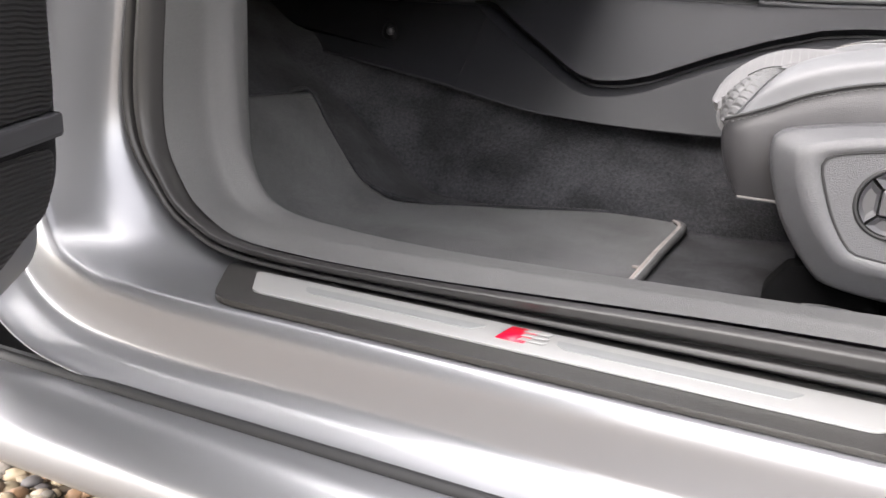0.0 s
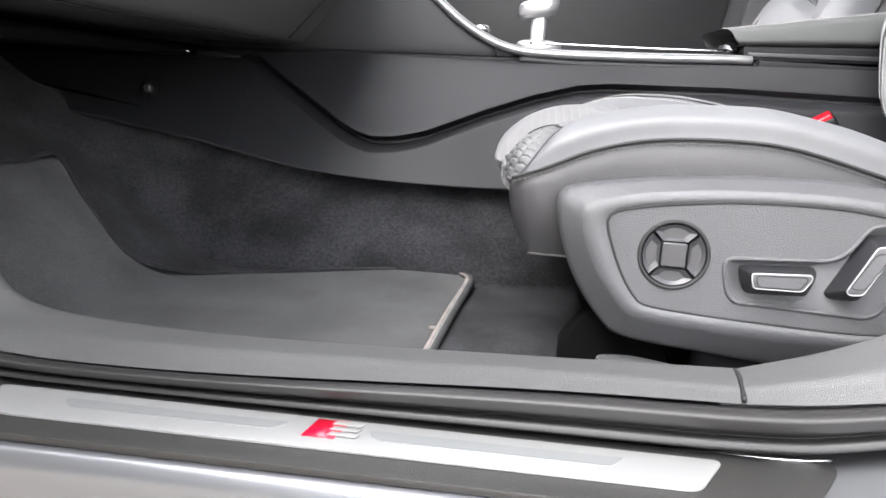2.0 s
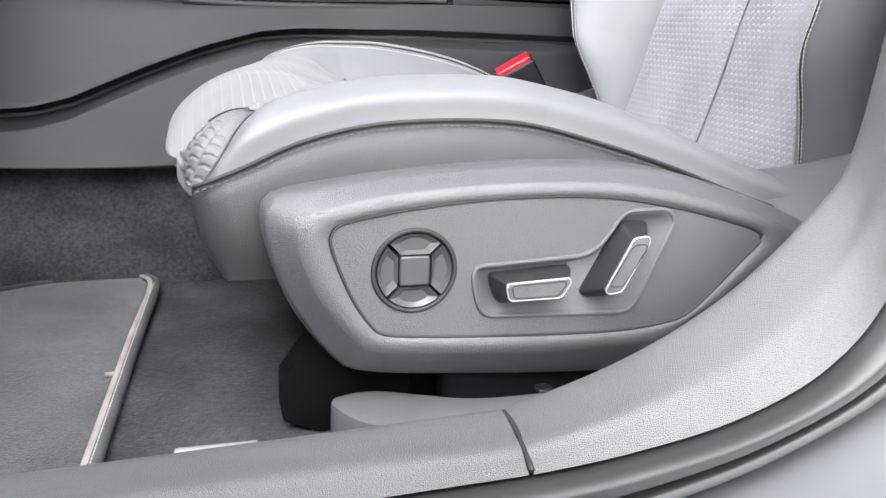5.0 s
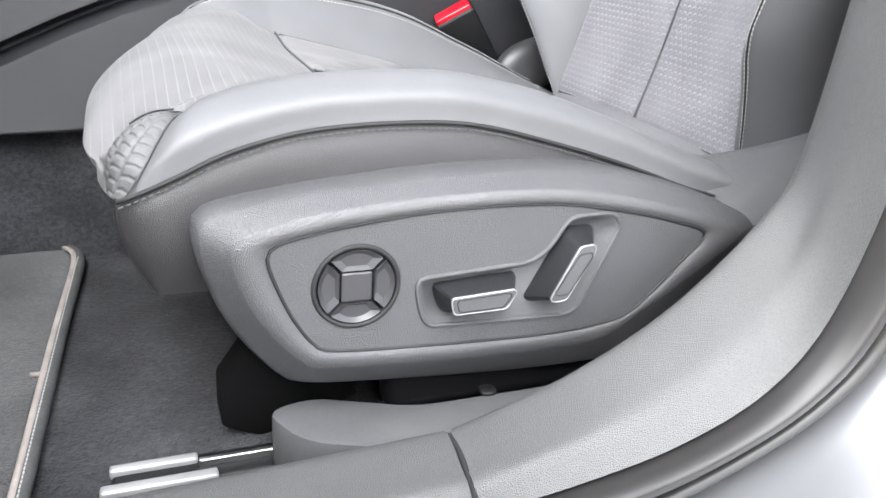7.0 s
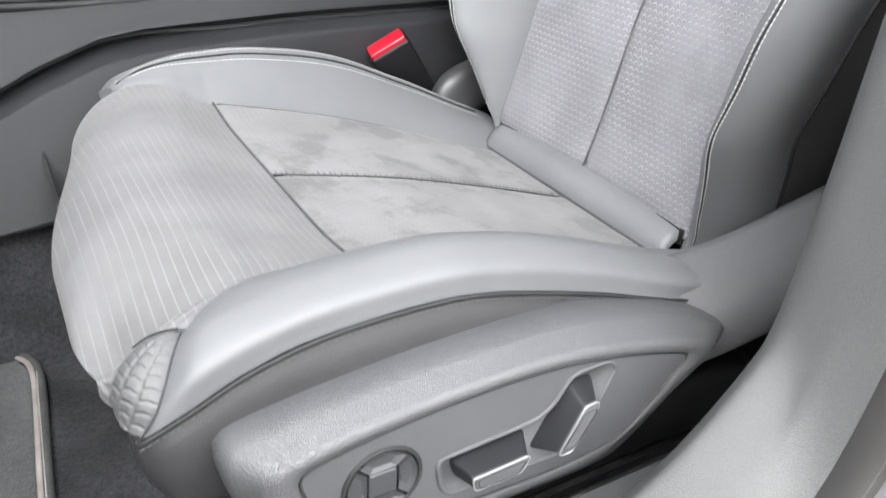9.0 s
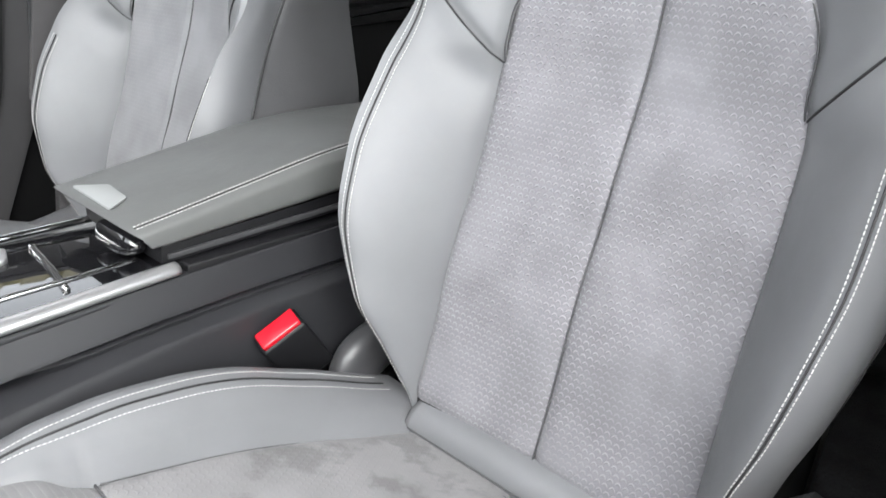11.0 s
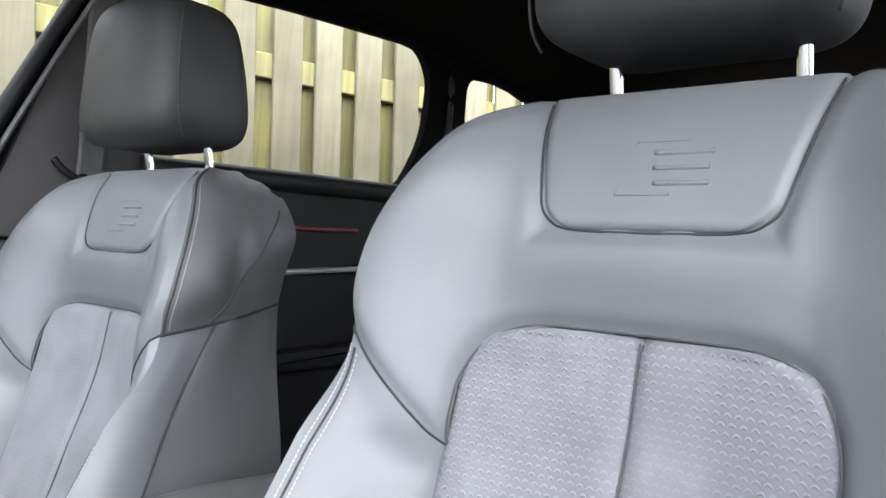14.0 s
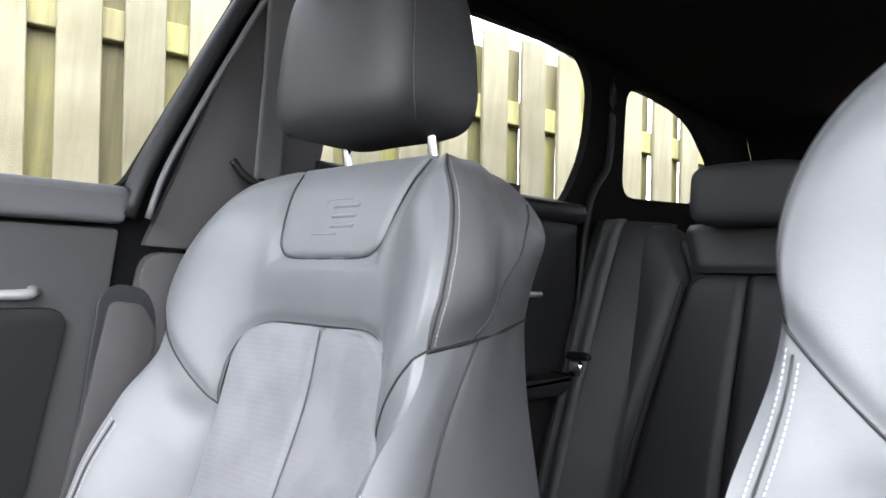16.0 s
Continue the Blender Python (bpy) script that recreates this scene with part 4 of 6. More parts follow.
hook = part("hook", superblock((-0.600, 0.700, 0.500), (0.011, 0.010, 0.013), 2.2, bend=lambda p: Vector((p.x * (1 - 18 * p.z), p.y, p.z)), n=10), PLASTIC_DARK, dash, "small cone-shaped retaining hook")
part("hook_head", superblock((-0.594, 0.688, 0.500), (0.0055, 0.004, 0.0055), 2.2, n=10), SATIN, hook)

# ---- open front door ----
door = thing("front_door", (-0.52, 0.0, 0.24), "open front door with black trim and ribbed speaker grille", "car door")
D0, DV = Vector((-0.512, 0.050, 0.0)), Vector((0.30, -0.954, 0.0)).normalized()
DN = Vector((-0.954, -0.30, 0.0)).normalized()


def door_pt(k, z, n=0.0):
    return D0 + DV * k + DN * n + Vector((0, 0, z))


def door_slab(name, pts, n0, thick, mat, label="", radius=0.02, bevel=0.006):
    return part(name, slab([door_pt(k, z, n0) for k, z in rounded(pts, radius)], DN * thick, bevel), mat, door, label)


door_slab("door_shell", [(-0.02, 0.34), (0.10, 0.30), (0.85, 0.25), (0.95, 0.45), (0.98, 0.95), (-0.02, 0.95)], 0.03, 0.09, PAINT, "painted inner door shell")
door_slab("door_card", [(0.0, 0.395), (0.05, 0.365), (0.12, 0.335), (0.80, 0.335), (0.90, 0.50), (0.93, 0.94), (0.0, 0.94)], 0.0, 0.035, PLASTIC_DARK, "black door trim panel", 0.03)
door_slab("speaker_grille", [(0.008, 0.448), (0.40, 0.42), (0.44, 0.62), (0.012, 0.64)], -0.004, 0.006, GRILLE, "black ribbed speaker grille", 0.012, 0.002)
door_slab("lower_pocket", [(0.008, 0.425), (0.02, 0.385), (0.10, 0.35), (0.45, 0.35), (0.45, 0.405)], -0.003, 0.005, GRILLE, "", 0.012, 0.002)
door_slab("pull_strip", [(0.006, 0.447), (0.006, 0.432), (0.40, 0.405), (0.40, 0.418)], -0.008, 0.012, SATIN, "satin metal strip under the grille", 0.003, 0.002)


# ---- front seats ----
BASE = curve([(0.38, 0.345), (0.43, 0.364), (0.49, 0.383), (0.53, 0.394), (0.565, 0.402), (0.614, 0.417), (0.675, 0.440), (0.737, 0.456), (0.78, 0.465), (0.83, 0.474), (0.88, 0.482), (0.975, 0.500), (1.03, 0.518), (1.09, 0.560)])
CREST_X = curve([(0.38, 0.372), (0.42, 0.372), (0.46, 0.359), (0.50, 0.343), (0.56, 0.320), (0.62, 0.319), (0.70, 0.342), (0.78, 0.383), (0.875, 0.434)])
CREST_U = curve([(0.38, 0.155), (0.42, 0.162), (0.46, 0.173), (0.50, 0.185), (0.55, 0.200), (0.60, 0.216), (0.66, 0.229), (0.72, 0.236), (0.80, 0.232), (0.875, 0.229)])
PANEL_W = curve([(0.38, 0.154), (0.50, 0.152), (0.65, 0.149), (0.78, 0.145), (0.835, 0.141), (0.860, 0.128), (0.875, 0.106), (0.881, 0.078)])
BACK_X = curve([(0.38, 0.49), (0.60, 0.525), (0.86, 0.56), (1.0, 0.59), (1.09, 0.61)])
FLANK_BACK = curve([(0.40, 0.565), (0.55, 0.595), (0.70, 0.618), (0.87, 0.632), (1.0, 0.645), (1.09, 0.655)])
V_Z, SHOULDER_Z = 0.778, 0.872


def pad(d, w, deep=0.007, width=0.009):
    """How far a stitched edge is drawn in, by the distance from the edges of a piece of width w."""
    e = min(d, w - d)
    return deep * math.exp(-(max(e, 0) / width) ** 2)


WING = curve([(0.76, 0.030), (0.80, 0.056), (0.87, 0.056), (0.93, 0.053), (0.98, 0.046), (1.03, 0.038), (1.09, 0.034)])


def wing(u, z):
    up = smoothstep(0.93, 1.02, z)
    return WING(z) * smoothstep(0.112 - 0.004 * up, 0.232 - 0.045 * up, abs(u))


def front_seat(name, oy, oz, ox, shell_side, label, panel):
    seat = thing(name, (0.12 + ox, 0.57 + oy, 0.29 + oz), label, "car seat", "front seats")
    O = Vector((ox, 0.57 + oy, oz))

    def P(x, u, z):
        return O + Vector((x, u, z))

    backrest = part("backrest", grid(lambda s, t: P(BACK_X(0.40 + 0.65 * t) + 0.046 - 0.004 * math.sin(math.pi * s), (s - 0.5) * 2 * (0.198 - 0.045 * smoothstep(0.6, 1, t)), 0.40 + 0.65 * t), 16, 20, (-0.02, 0, 0)), PLASTIC_DARK, seat, "dark backrest shell")
    # centre panel in two halves
    for side in (-1, 1):
        def half(s, t):
            z = 0.428 + (0.881 - 0.428) * t
            w = PANEL_W(z)
            u = side * (w * min(1.0, s / 0.97) + 0.008 * smoothstep(0.97, 1.0, s))
            top = smoothstep(0.90, 1.0, t)
            sag = (0.004 + 0.014 * smoothstep(0.68, 0.82, z)) * math.cos(s * math.pi / 2)
            x = BASE(z) - 0.004 + sag + pad(w * s, w, 0.0045, 0.006) + 0.005 * smoothstep(0.97, 1.0, s) + 0.006 * math.exp(-((0.881 - z) / 0.008) ** 2) + 0.006 * math.exp(-((z - 0.428) / 0.012) ** 2)
            return P(x, u, z)
        part("centre_panel", grid(half, 40, 110, (0.02, 0, 0)), panel, backrest, "grey suede panel with pressed scales")
    # shoulder piece round the panel's top
    outer_half = [(0.228, 0.872), (0.232, 0.895), (0.235, 0.925), (0.229, 0.965), (0.210, 1.008), (0.175, 1.048), (0.138, 1.068), (0.114, 1.071), (0.100, 1.067), (0.05, 1.064)]
    outer = [(-u, z) for u, z in outer_half] + [(0, 1.064)] + outer_half[::-1]
    inner_half = [(0.145, 0.778), (0.1435, 0.81), (0.141, 0.835), (0.128, 0.861), (0.107, 0.876), (0.080, 0.882), (0.055, 0.883), (0.03, 0.883)]
    inner = [(-u, z) for u, z in inner_half] + [(0, 0.883)] + inner_half[::-1]
    fo, fi = path3([(u, z, 0) for u, z in outer]), path3([(u, z, 0) for u, z in inner])

    def patch_half(z):
        k = min(1.0, max(0.0, (0.979 - z) / 0.022))
        return 0.114 - 0.026 * ((1.068 - z) / 0.112) - 0.032 * (1 - math.sqrt(1 - k * k))

    def shoulder_uz(s, t):
        a, b = fi(t), fo(t)
        return a.x + (b.x - a.x) * s, a.y + (b.y - a.y) * s

    def shoulder(s, t):
        u, z = shoulder_uz(s, t)
        x = BASE(z) - wing(u, z) + 0.012 * math.exp(-((z - 0.885) / 0.035) ** 2) * max(0.0, 1 - (u / 0.13) ** 2)
        wide = (fo(t) - fi(t)).length
        x += 0.007 * math.exp(-(s * wide / 0.008) ** 2)
        x -= 0.006 * math.sin(math.pi * min(1, s * 1.1)) * (1 - smoothstep(0.8, 1, s))
        x += 0.009 * smoothstep(0.90, 1.0, s) ** 2
        x += 0.006 * math.exp(-(min(t, 1 - t) * 0.8 / 0.02) ** 2)
        if z > 0.945 and abs(u) < 0.14:
            d = max(abs(u) - (0.114 - 0.026 * ((1.068 - max(z, 0.96)) / 0.112)), 0.957 - z)
            x += 0.008 * math.exp(-(d / 0.008) ** 2) if d > 0 else 0.009
        return P(x, u, z)
    part("shoulder_piece", grid(shoulder, 44, 170), LEATHER, backrest, "smooth grey leather shoulder piece")

    def rim(s, t):
        u, z = shoulder_uz(1.0, t)
        p = shoulder(1.0, t) - O
        q = s
        out = Vector((u, z - 0.93, 0))
        out.normalize()
        low = 1 - smoothstep(0.90, 1.03, z)
        bulge = 0.002 * math.sin(math.pi * q) + 0.010 * math.sin(math.pi * min(1.0, q / 0.45)) * (1 - smoothstep(1.03, 1.07, z)) * smoothstep(0.872, 0.91, z) - (0.022 + 0.028 * low) * q * q + 0.0022 * math.sin(15 * q + 22 * t + 3 * math.sin(9 * t)) * math.sin(math.pi * q)
        return P(p.x + (FLANK_BACK(z) - p.x) * q, u + out.x * bulge, z + out.y * bulge * (1 - low) + 0.030 * q * low)
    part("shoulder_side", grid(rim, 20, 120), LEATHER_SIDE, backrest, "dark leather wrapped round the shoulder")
    for a in (0, 1):
        at = lambda t: 1 - t if a else t
        part("stitching", stitches([path3([rim(0.05, at(0.004 + t / 50)) for t in range(0, 15)])], (-0.4, -1 if a == 0 else 1, 0), width=0.0007), THREAD, backrest)
        part("rim_seam", tube(path3([rim(0.02, at(0.002 + t / 50)) for t in range(0, 18)]), 0.0013, 60, 6), SEAM, backrest)
        part("side_dart", tube(path3([rim(0.34 + 0.50 * (t / 12) ** 0.8, at(0.003 + 0.22 * t / 12)) for t in range(0, 13)]), 0.0014, 50, 6), SEAM, backrest)
    # side bolsters
    for side in (-1, 1):
        def bol(s, t):
            zi = 0.392 + (V_Z - 0.392) * t
            zo = 0.405 + (SHOULDER_Z - 0.405) * t
            ui, uo = PANEL_W(zi), CREST_U(zo)
            z = zi + (zo - zi) * s
            u = ui + (uo - ui) * s
            f = 0.30 * smoothstep(0, 1, s) + 0.20 * s + 0.50 * (1 - (1 - s) ** 1.7)
            x = BASE(zi) + (CREST_X(zo) - BASE(zi)) * f
            w = math.hypot(uo - ui, CREST_X(zo) - BASE(zi))
            x += 0.007 * math.exp(-(s * w / 0.008) ** 2) + 0.006 * math.exp(-((1 - t) * 0.40 / 0.008) ** 2)
            x -= 0.008 * math.sin(math.pi * s) * math.sin(math.pi * t)
            near = smoothstep(0.80, 1.0, t)
            goal = shoulder(s, 0.0 if side < 0 else 1.0).x - ox
            ue, ze = shoulder_uz(s, 0.0 if side < 0 else 1.0)
            x += near * (goal - BASE(ze) + wing(ue, ze) + BASE(z) - wing(u, z) - x)
            return P(x, side * u, z)
        part("side_bolster", grid(bol, 36, 90), LEATHER, backrest, "padded grey leather side bolster")

        def flank_raw(s, t):
            z = 0.405 + (SHOULDER_Z - 0.405) * t
            cu, cx = CREST_U(z), CREST_X(z)
            back = FLANK_BACK(z)
            wide = 0.075
            low = 1 - smoothstep(0.66, 0.88, z)
            rise = 0.030 * s * smoothstep(0.6, 1.0, t)
            q = s * (back - cx)
            if q < wide:
                w = q / wide
                u = cu + 0.010 * math.sin(math.pi * w) + (0.017 * low - 0.024 * (1 - low)) * w
                return P(cx + q - 0.004 * math.sin(math.pi * w), side * u, z + rise)
            w = (q - wide) / (back - cx - wide)
            u = cu + 0.017 * low - 0.024 * (1 - low) - (0.034 - 0.010 * low) * w + 0.006 * math.sin(math.pi * w)
            return P(cx + q, side * u, z + rise)

        def flank(s, t):
            p = flank_raw(s, t)
            p = p + (bol(1.0, t) - flank_raw(0, t)) * (1 - smoothstep(0.0, 0.30, s))
            top = smoothstep(0.72, 1.0, t)
            end = 0.0 if side < 0 else 1.0
            goal = rim(s, end) - flank_raw(s, 1.0) - (bol(1.0, 1.0) - flank_raw(0, 1.0)) * (1 - smoothstep(0.0, 0.30, s))
            return p + goal * top * smoothstep(0.0, 0.12, s)

        def flank_split(t):
            z = 0.405 + (SHOULDER_Z - 0.405) * t
            return 0.075 / (FLANK_BACK(z) - CREST_X(z))
        part("bolster_edge", grid(lambda s, t: flank(s * flank_split(t), t), 16, 60), LEATHER, backrest, "leather band beside the stitching")
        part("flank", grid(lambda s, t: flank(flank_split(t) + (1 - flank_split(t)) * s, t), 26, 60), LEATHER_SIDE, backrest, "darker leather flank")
        part("flank_welt", tube(path3([flank(flank_split(t), t) + Vector((0, side * 0.0005, 0)) for t in (0.0, 0.1, 0.2, 0.3, 0.4, 0.5, 0.6, 0.7, 0.8, 0.9, 1.0)]), 0.0019, 70, 6), SEAM, backrest)
        part("shoulder_crease", tube(path3([flank(q, 1.0) + Vector((0, side * 0.0004, 0)) for q in (0.0, 0.2, 0.4, 0.6, 0.8, 1.0)]), 0.0018, 40, 6), SEAM, backrest)
        part("side_seam", tube(path3([bol(0.0, 0.04 + 0.06 * k) + Vector((-0.0002, 0, 0)) for k in range(17)]), 0.0010, 80, 6), SOFT_SEAM, backrest)
        part("shoulder_seam", tube(path3([bol(k / 16, 1.0) + Vector((-0.0006, 0, 0.0005)) for k in range(17)]), 0.0011, 60, 6), SEAM, backrest)

        lean_u = 0.0011 if side < 0 else -0.0010

        def crest(d):
            d = d + 0.008 if side > 0 else d
            return path3([bol(1 - d / 0.115, t) + Vector((-0.0015, side * lean_u, 0)) for t in [0.03 + (0.74 if shell_side > 0 else 0.95) * k / 23 for k in range(24)]])
        part("welt", tube(crest(0.0062), 0.0009, 60, 6), SEAM, backrest)
        part("stitching", stitches([crest(0.0012)], (-1, side * (0.5 if side < 0 else -0.3), 0)), THREAD, backrest, "pale stitching")
        part("stitching", stitches([crest(0.0112)], (-1, side * (0.5 if side < 0 else -0.3), 0)), THREAD, backrest, "pale stitching")
    part("panel_seam", tube(path3([shoulder(0.0, t / 40) + Vector((-0.0030, 0, 0)) for t in range(0, 41)]), 0.0010, 140, 6), SOFT_SEAM, backrest)
    part("middle_seam", tube(path3([P(BASE(z) + 0.0038 + 0.014 * smoothstep(0.68, 0.82, z), 0, z) for z in (0.40, 0.45, 0.5, 0.55, 0.6, 0.65, 0.7, 0.74, 0.78, 0.82, 0.85, 0.877)]), 0.0011, 90, 6), SOFT_SEAM, backrest)

    def patch(s, t):
        z = 0.957 + (1.070 - 0.957) * t
        w = max(0.03, patch_half(z))
        u = (2 * s - 1) * w
        e = min(w - abs(u), (z - 0.957) * 1.0 + 0.002)
        x = BASE(z) - 0.001 + 0.0055 * math.exp(-(max(e, 0) / 0.0045) ** 2)
        return P(x, u, z)
    pt = part("headrest_patch", grid(patch, 60, 40, (0.02, 0, 0)), LEATHER, backrest, "raised leather patch with an embossed mark")
    lip_l = [(-patch_half(z), z) for z in (1.066, 1.04, 1.01, 0.99, 0.979, 0.970, 0.9635, 0.9595)]
    lip = lip_l + [(-0.050, 0.9570), (0.0, 0.9565), (0.050, 0.9570)] + [(-u, z) for u, z in lip_l[::-1]]
    part("patch_seam", tube(path3([P(BASE(z) + 0.0022, u * 1.008, z - 0.0005) for u, z in lip]), 0.0011, 140, 6), SEAM, pt)
    mark = [(-0.014, 0.984), (0.029, 0.984), (0.020, 1.0245), (-0.023, 1.0245)]
    for k in range(3):
        part("embossed_line", tube(path3([P(BASE(z) - 0.0007, u, z) for u, z in mark[k:k + 2]]), 0.0010, 16, 6), LEATHER, pt)
    for z, a, b in ((1.0155, -0.041, 0.003), (1.0040, -0.040, 0.002), (0.9925, -0.041, 0.000)):
        part("embossed_bar", tube(path3([P(BASE(z) - 0.0002, a, z), P(BASE(z) - 0.0002, b, z)]), 0.0023, 12, 8), LEATHER, pt)
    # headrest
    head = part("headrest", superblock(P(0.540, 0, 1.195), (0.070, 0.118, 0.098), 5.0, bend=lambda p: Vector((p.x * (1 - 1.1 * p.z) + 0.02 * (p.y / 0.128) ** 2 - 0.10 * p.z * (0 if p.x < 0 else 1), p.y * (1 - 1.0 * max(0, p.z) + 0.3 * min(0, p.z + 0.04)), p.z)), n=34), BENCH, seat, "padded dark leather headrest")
    for side in (-1, 1):
        loop = [(0.512, 0.1110, 1.27), (0.506, 0.1175, 1.22), (0.505, 0.1205, 1.17), (0.510, 0.1195, 1.125), (0.520, 0.1140, 1.104)]
        part("headrest_seam", tube(path3([P(x, side * u, z) for x, u, z in loop]), 0.0014, 30, 6), SEAM, head)
        part("headrest_post", tube(path3([P(0.588, side * 0.0765, 1.055), P(0.575, side * 0.0765, 1.12)]), 0.0058, 6, 14), CHROME, head, "chrome headrest post")
        part("post_guide", superblock(P(0.588, side * 0.0765, 1.068), (0.014, 0.018, 0.007), 3, n=10), PLASTIC_DARK, head)
    part("bridge", superblock(P(0.575, 0, 1.05), (0.03, 0.10, 0.022), 3, n=12), PLASTIC_DARK, backrest)

    # ---- cushion ----
    cushion = part("cushion_pan", block(P(-0.05, -0.20, 0.390), P(0.30, 0.20, 0.402), 0.004), PLASTIC_DARK, seat, "dark seat pan")
    TOPLINE = path3([(-0.118, 0, 0.448), (-0.134, 0, 0.459), (-0.139, 0, 0.473), (-0.131, 0, 0.489), (-0.110, 0, 0.506), (-0.082, 0, 0.516), (-0.052, 0, 0.516), (-0.02, 0, 0.506), (0.036, 0, 0.4895)])
    REAR = curve([(0.036, 0.4895), (0.143, 0.468), (0.24, 0.442), (0.35, 0.409), (0.40, 0.398)])
    INS_W = curve([(-0.14, 0.190), (-0.08, 0.194), (-0.02, 0.184), (0.03, 0.172), (0.17, 0.165), (0.25, 0.155), (0.35, 0.142), (0.40, 0.138)])
    FRONT_Z = curve([(-0.14, 0.490), (-0.10, 0.510), (-0.06, 0.515), (-0.03, 0.509), (0.0, 0.500), (0.036, 0.4895)])
    # the crest on the console's side stands higher towards the rear
    INNER_LIFT = curve([(-0.13, 0.0), (-0.06, 0.002), (0.0, 0.006), (0.06, 0.007), (0.12, 0.011), (0.19, 0.016), (0.26, 0.013), (0.34, 0.0), (0.40, -0.012)])
    CR_Z = curve([(-0.122, 0.470), (-0.105, 0.489), (-0.085, 0.503), (-0.05, 0.516), (0.0, 0.525), (0.06, 0.527), (0.12, 0.518), (0.19, 0.497), (0.26, 0.470), (0.34, 0.445), (0.40, 0.43)])
    SEAM_Z = curve([(-0.122, 0.4605), (-0.097, 0.470), (-0.062, 0.486), (-0.026, 0.496), (0.011, 0.4995), (0.04, 0.5008), (0.065, 0.5002), (0.10, 0.4955), (0.133, 0.487), (0.165, 0.4778), (0.201, 0.467), (0.291, 0.437), (0.40, 0.42)])

    def front_insert(s, t):
        p = TOPLINE(t)
        w = INS_W(p.x)
        u = (2 * s - 1) * w
        e = w - abs(u)
        back = 0.044 * smoothstep(-0.08, 0.20, -shell_side * u) * (1 - smoothstep(0.62, 1.0, t))
        q = pad(e, 2 * w, 0.003, 0.008) + 0.0022 * math.exp(-((1 - t) * 0.19 / 0.007) ** 2)
        lift = 0.008 * smoothstep(0.10, 0.19, abs(u)) * smoothstep(0.7, 1.0, t)
        corner = 0.005 * smoothstep(0.15, 0.193, abs(u)) * (1 - smoothstep(0.15, 0.6, t))
        z = p.z - q * smoothstep(0.2, 0.5, t) + lift
        drop = max(0.0, z - (CR_Z(max(p.x + back, -0.12)) - 0.004)) * smoothstep(0.105, 0.188, abs(u))
        return P(p.x + q * (1 - smoothstep(0.3, 0.7, t)) + corner + back, u, z - drop)
    part("front_insert", grid(front_insert, 70, 60, (0, 0, -0.012)), FABRIC_SEAT, seat, "ribbed grey suede front of the cushion")
    # height of the insert's edge on the console's side, for the bolster that meets it
    meet = sorted((p.x - ox, p.z - oz) for p in (front_insert((1 - shell_side) / 2, k / 40) for k in range(14, 41)))
    MEET_Z = linear(meet)
    for side in (-1, 1):
        def mid(s, t):
            x = 0.036 + 0.312 * t
            w = INS_W(x)
            u = side * w * s
            z = REAR(x) - pad(w * s, w, 0.0022, 0.006) - 0.0022 * math.exp(-(t * 0.300 / 0.007) ** 2) + 0.008 * smoothstep(0.10, 0.19, w * s) * (1 - t)
            return P(x, u, z)
        part("seat_insert", grid(mid, 36, 60, (0, 0, -0.02)), SUEDE, seat, "worn grey suede seat panel")

        BOL_X = curve([(0.0, -0.082), (0.4, -0.085), (0.58, -0.091), (0.74, -0.101), (0.88, -0.110), (1.0, -0.121)])

        def cb(s, t):
            x0 = BOL_X(s) + (0.024 + 0.026 * s if side * shell_side < 0 else 0.0)
            x = x0 + (0.388 - x0) * t
            w = INS_W(x)
            zi = (FRONT_Z(x) if x < 0.036 else REAR(x)) + 0.003
            zi = min(zi, CR_Z(x) - 0.004)
            if side * shell_side < 0 and x < 0.036:
                zi = MEET_Z(x)[0] - 0.001
            zc, zs = CR_Z(x) + (INNER_LIFT(x) if side * shell_side < 0 else 0.0), SEAM_Z(x)
            if side * shell_side < 0:
                zc = zi + 0.004 + (zc - zi - 0.004) * smoothstep(-0.075, 0.02, x)
            uc = max(w + 0.023, 0.218)
            g = curve([(0.0, w - 0.004, zi), (0.22, w + 0.32 * (uc - w), zi + 0.55 * (zc - zi)), (0.42, w + 0.66 * (uc - w), zi + 0.90 * (zc - zi)), (0.58, uc, zc), (0.74, max(uc + 0.008, 0.2325), zc - 0.004), (0.88, 0.2435, zc - 0.45 * (zc - zs)), (1.0, 0.247, zs)])
            u, z = g(s)
            z -= 0.005 * math.exp(-(s * 0.06 / 0.007) ** 2) + 0.0
            u -= 0.004 * math.exp(-((1 - s) * 0.06 / 0.006) ** 2)
            q = math.exp(-(t * 0.5 / 0.009) ** 2)
            return P(x, side * (u - 0.006 * q), z - 0.005 * q)
        part("seat_bolster", grid(cb, 40, 90), LEATHER, seat, "rounded grey leather cushion bolster")
        seam_pts = [P(x, side * 0.2455, SEAM_Z(x) - 0.003) for x in (-0.121, -0.105, -0.09, -0.06, -0.02, 0.03, 0.08, 0.13, 0.19, 0.25, 0.30)]
        part("welt", tube(path3([p + Vector((0, side * 0.0008, 0.0035)) for p in seam_pts]), 0.0014, 60, 6), SEAM, seat)
        part("stitching", stitches([path3([p + Vector((0, side * 0.0015, 0.0002)) for p in seam_pts])], (0, side, 0.2)), GREY_THREAD, seat)
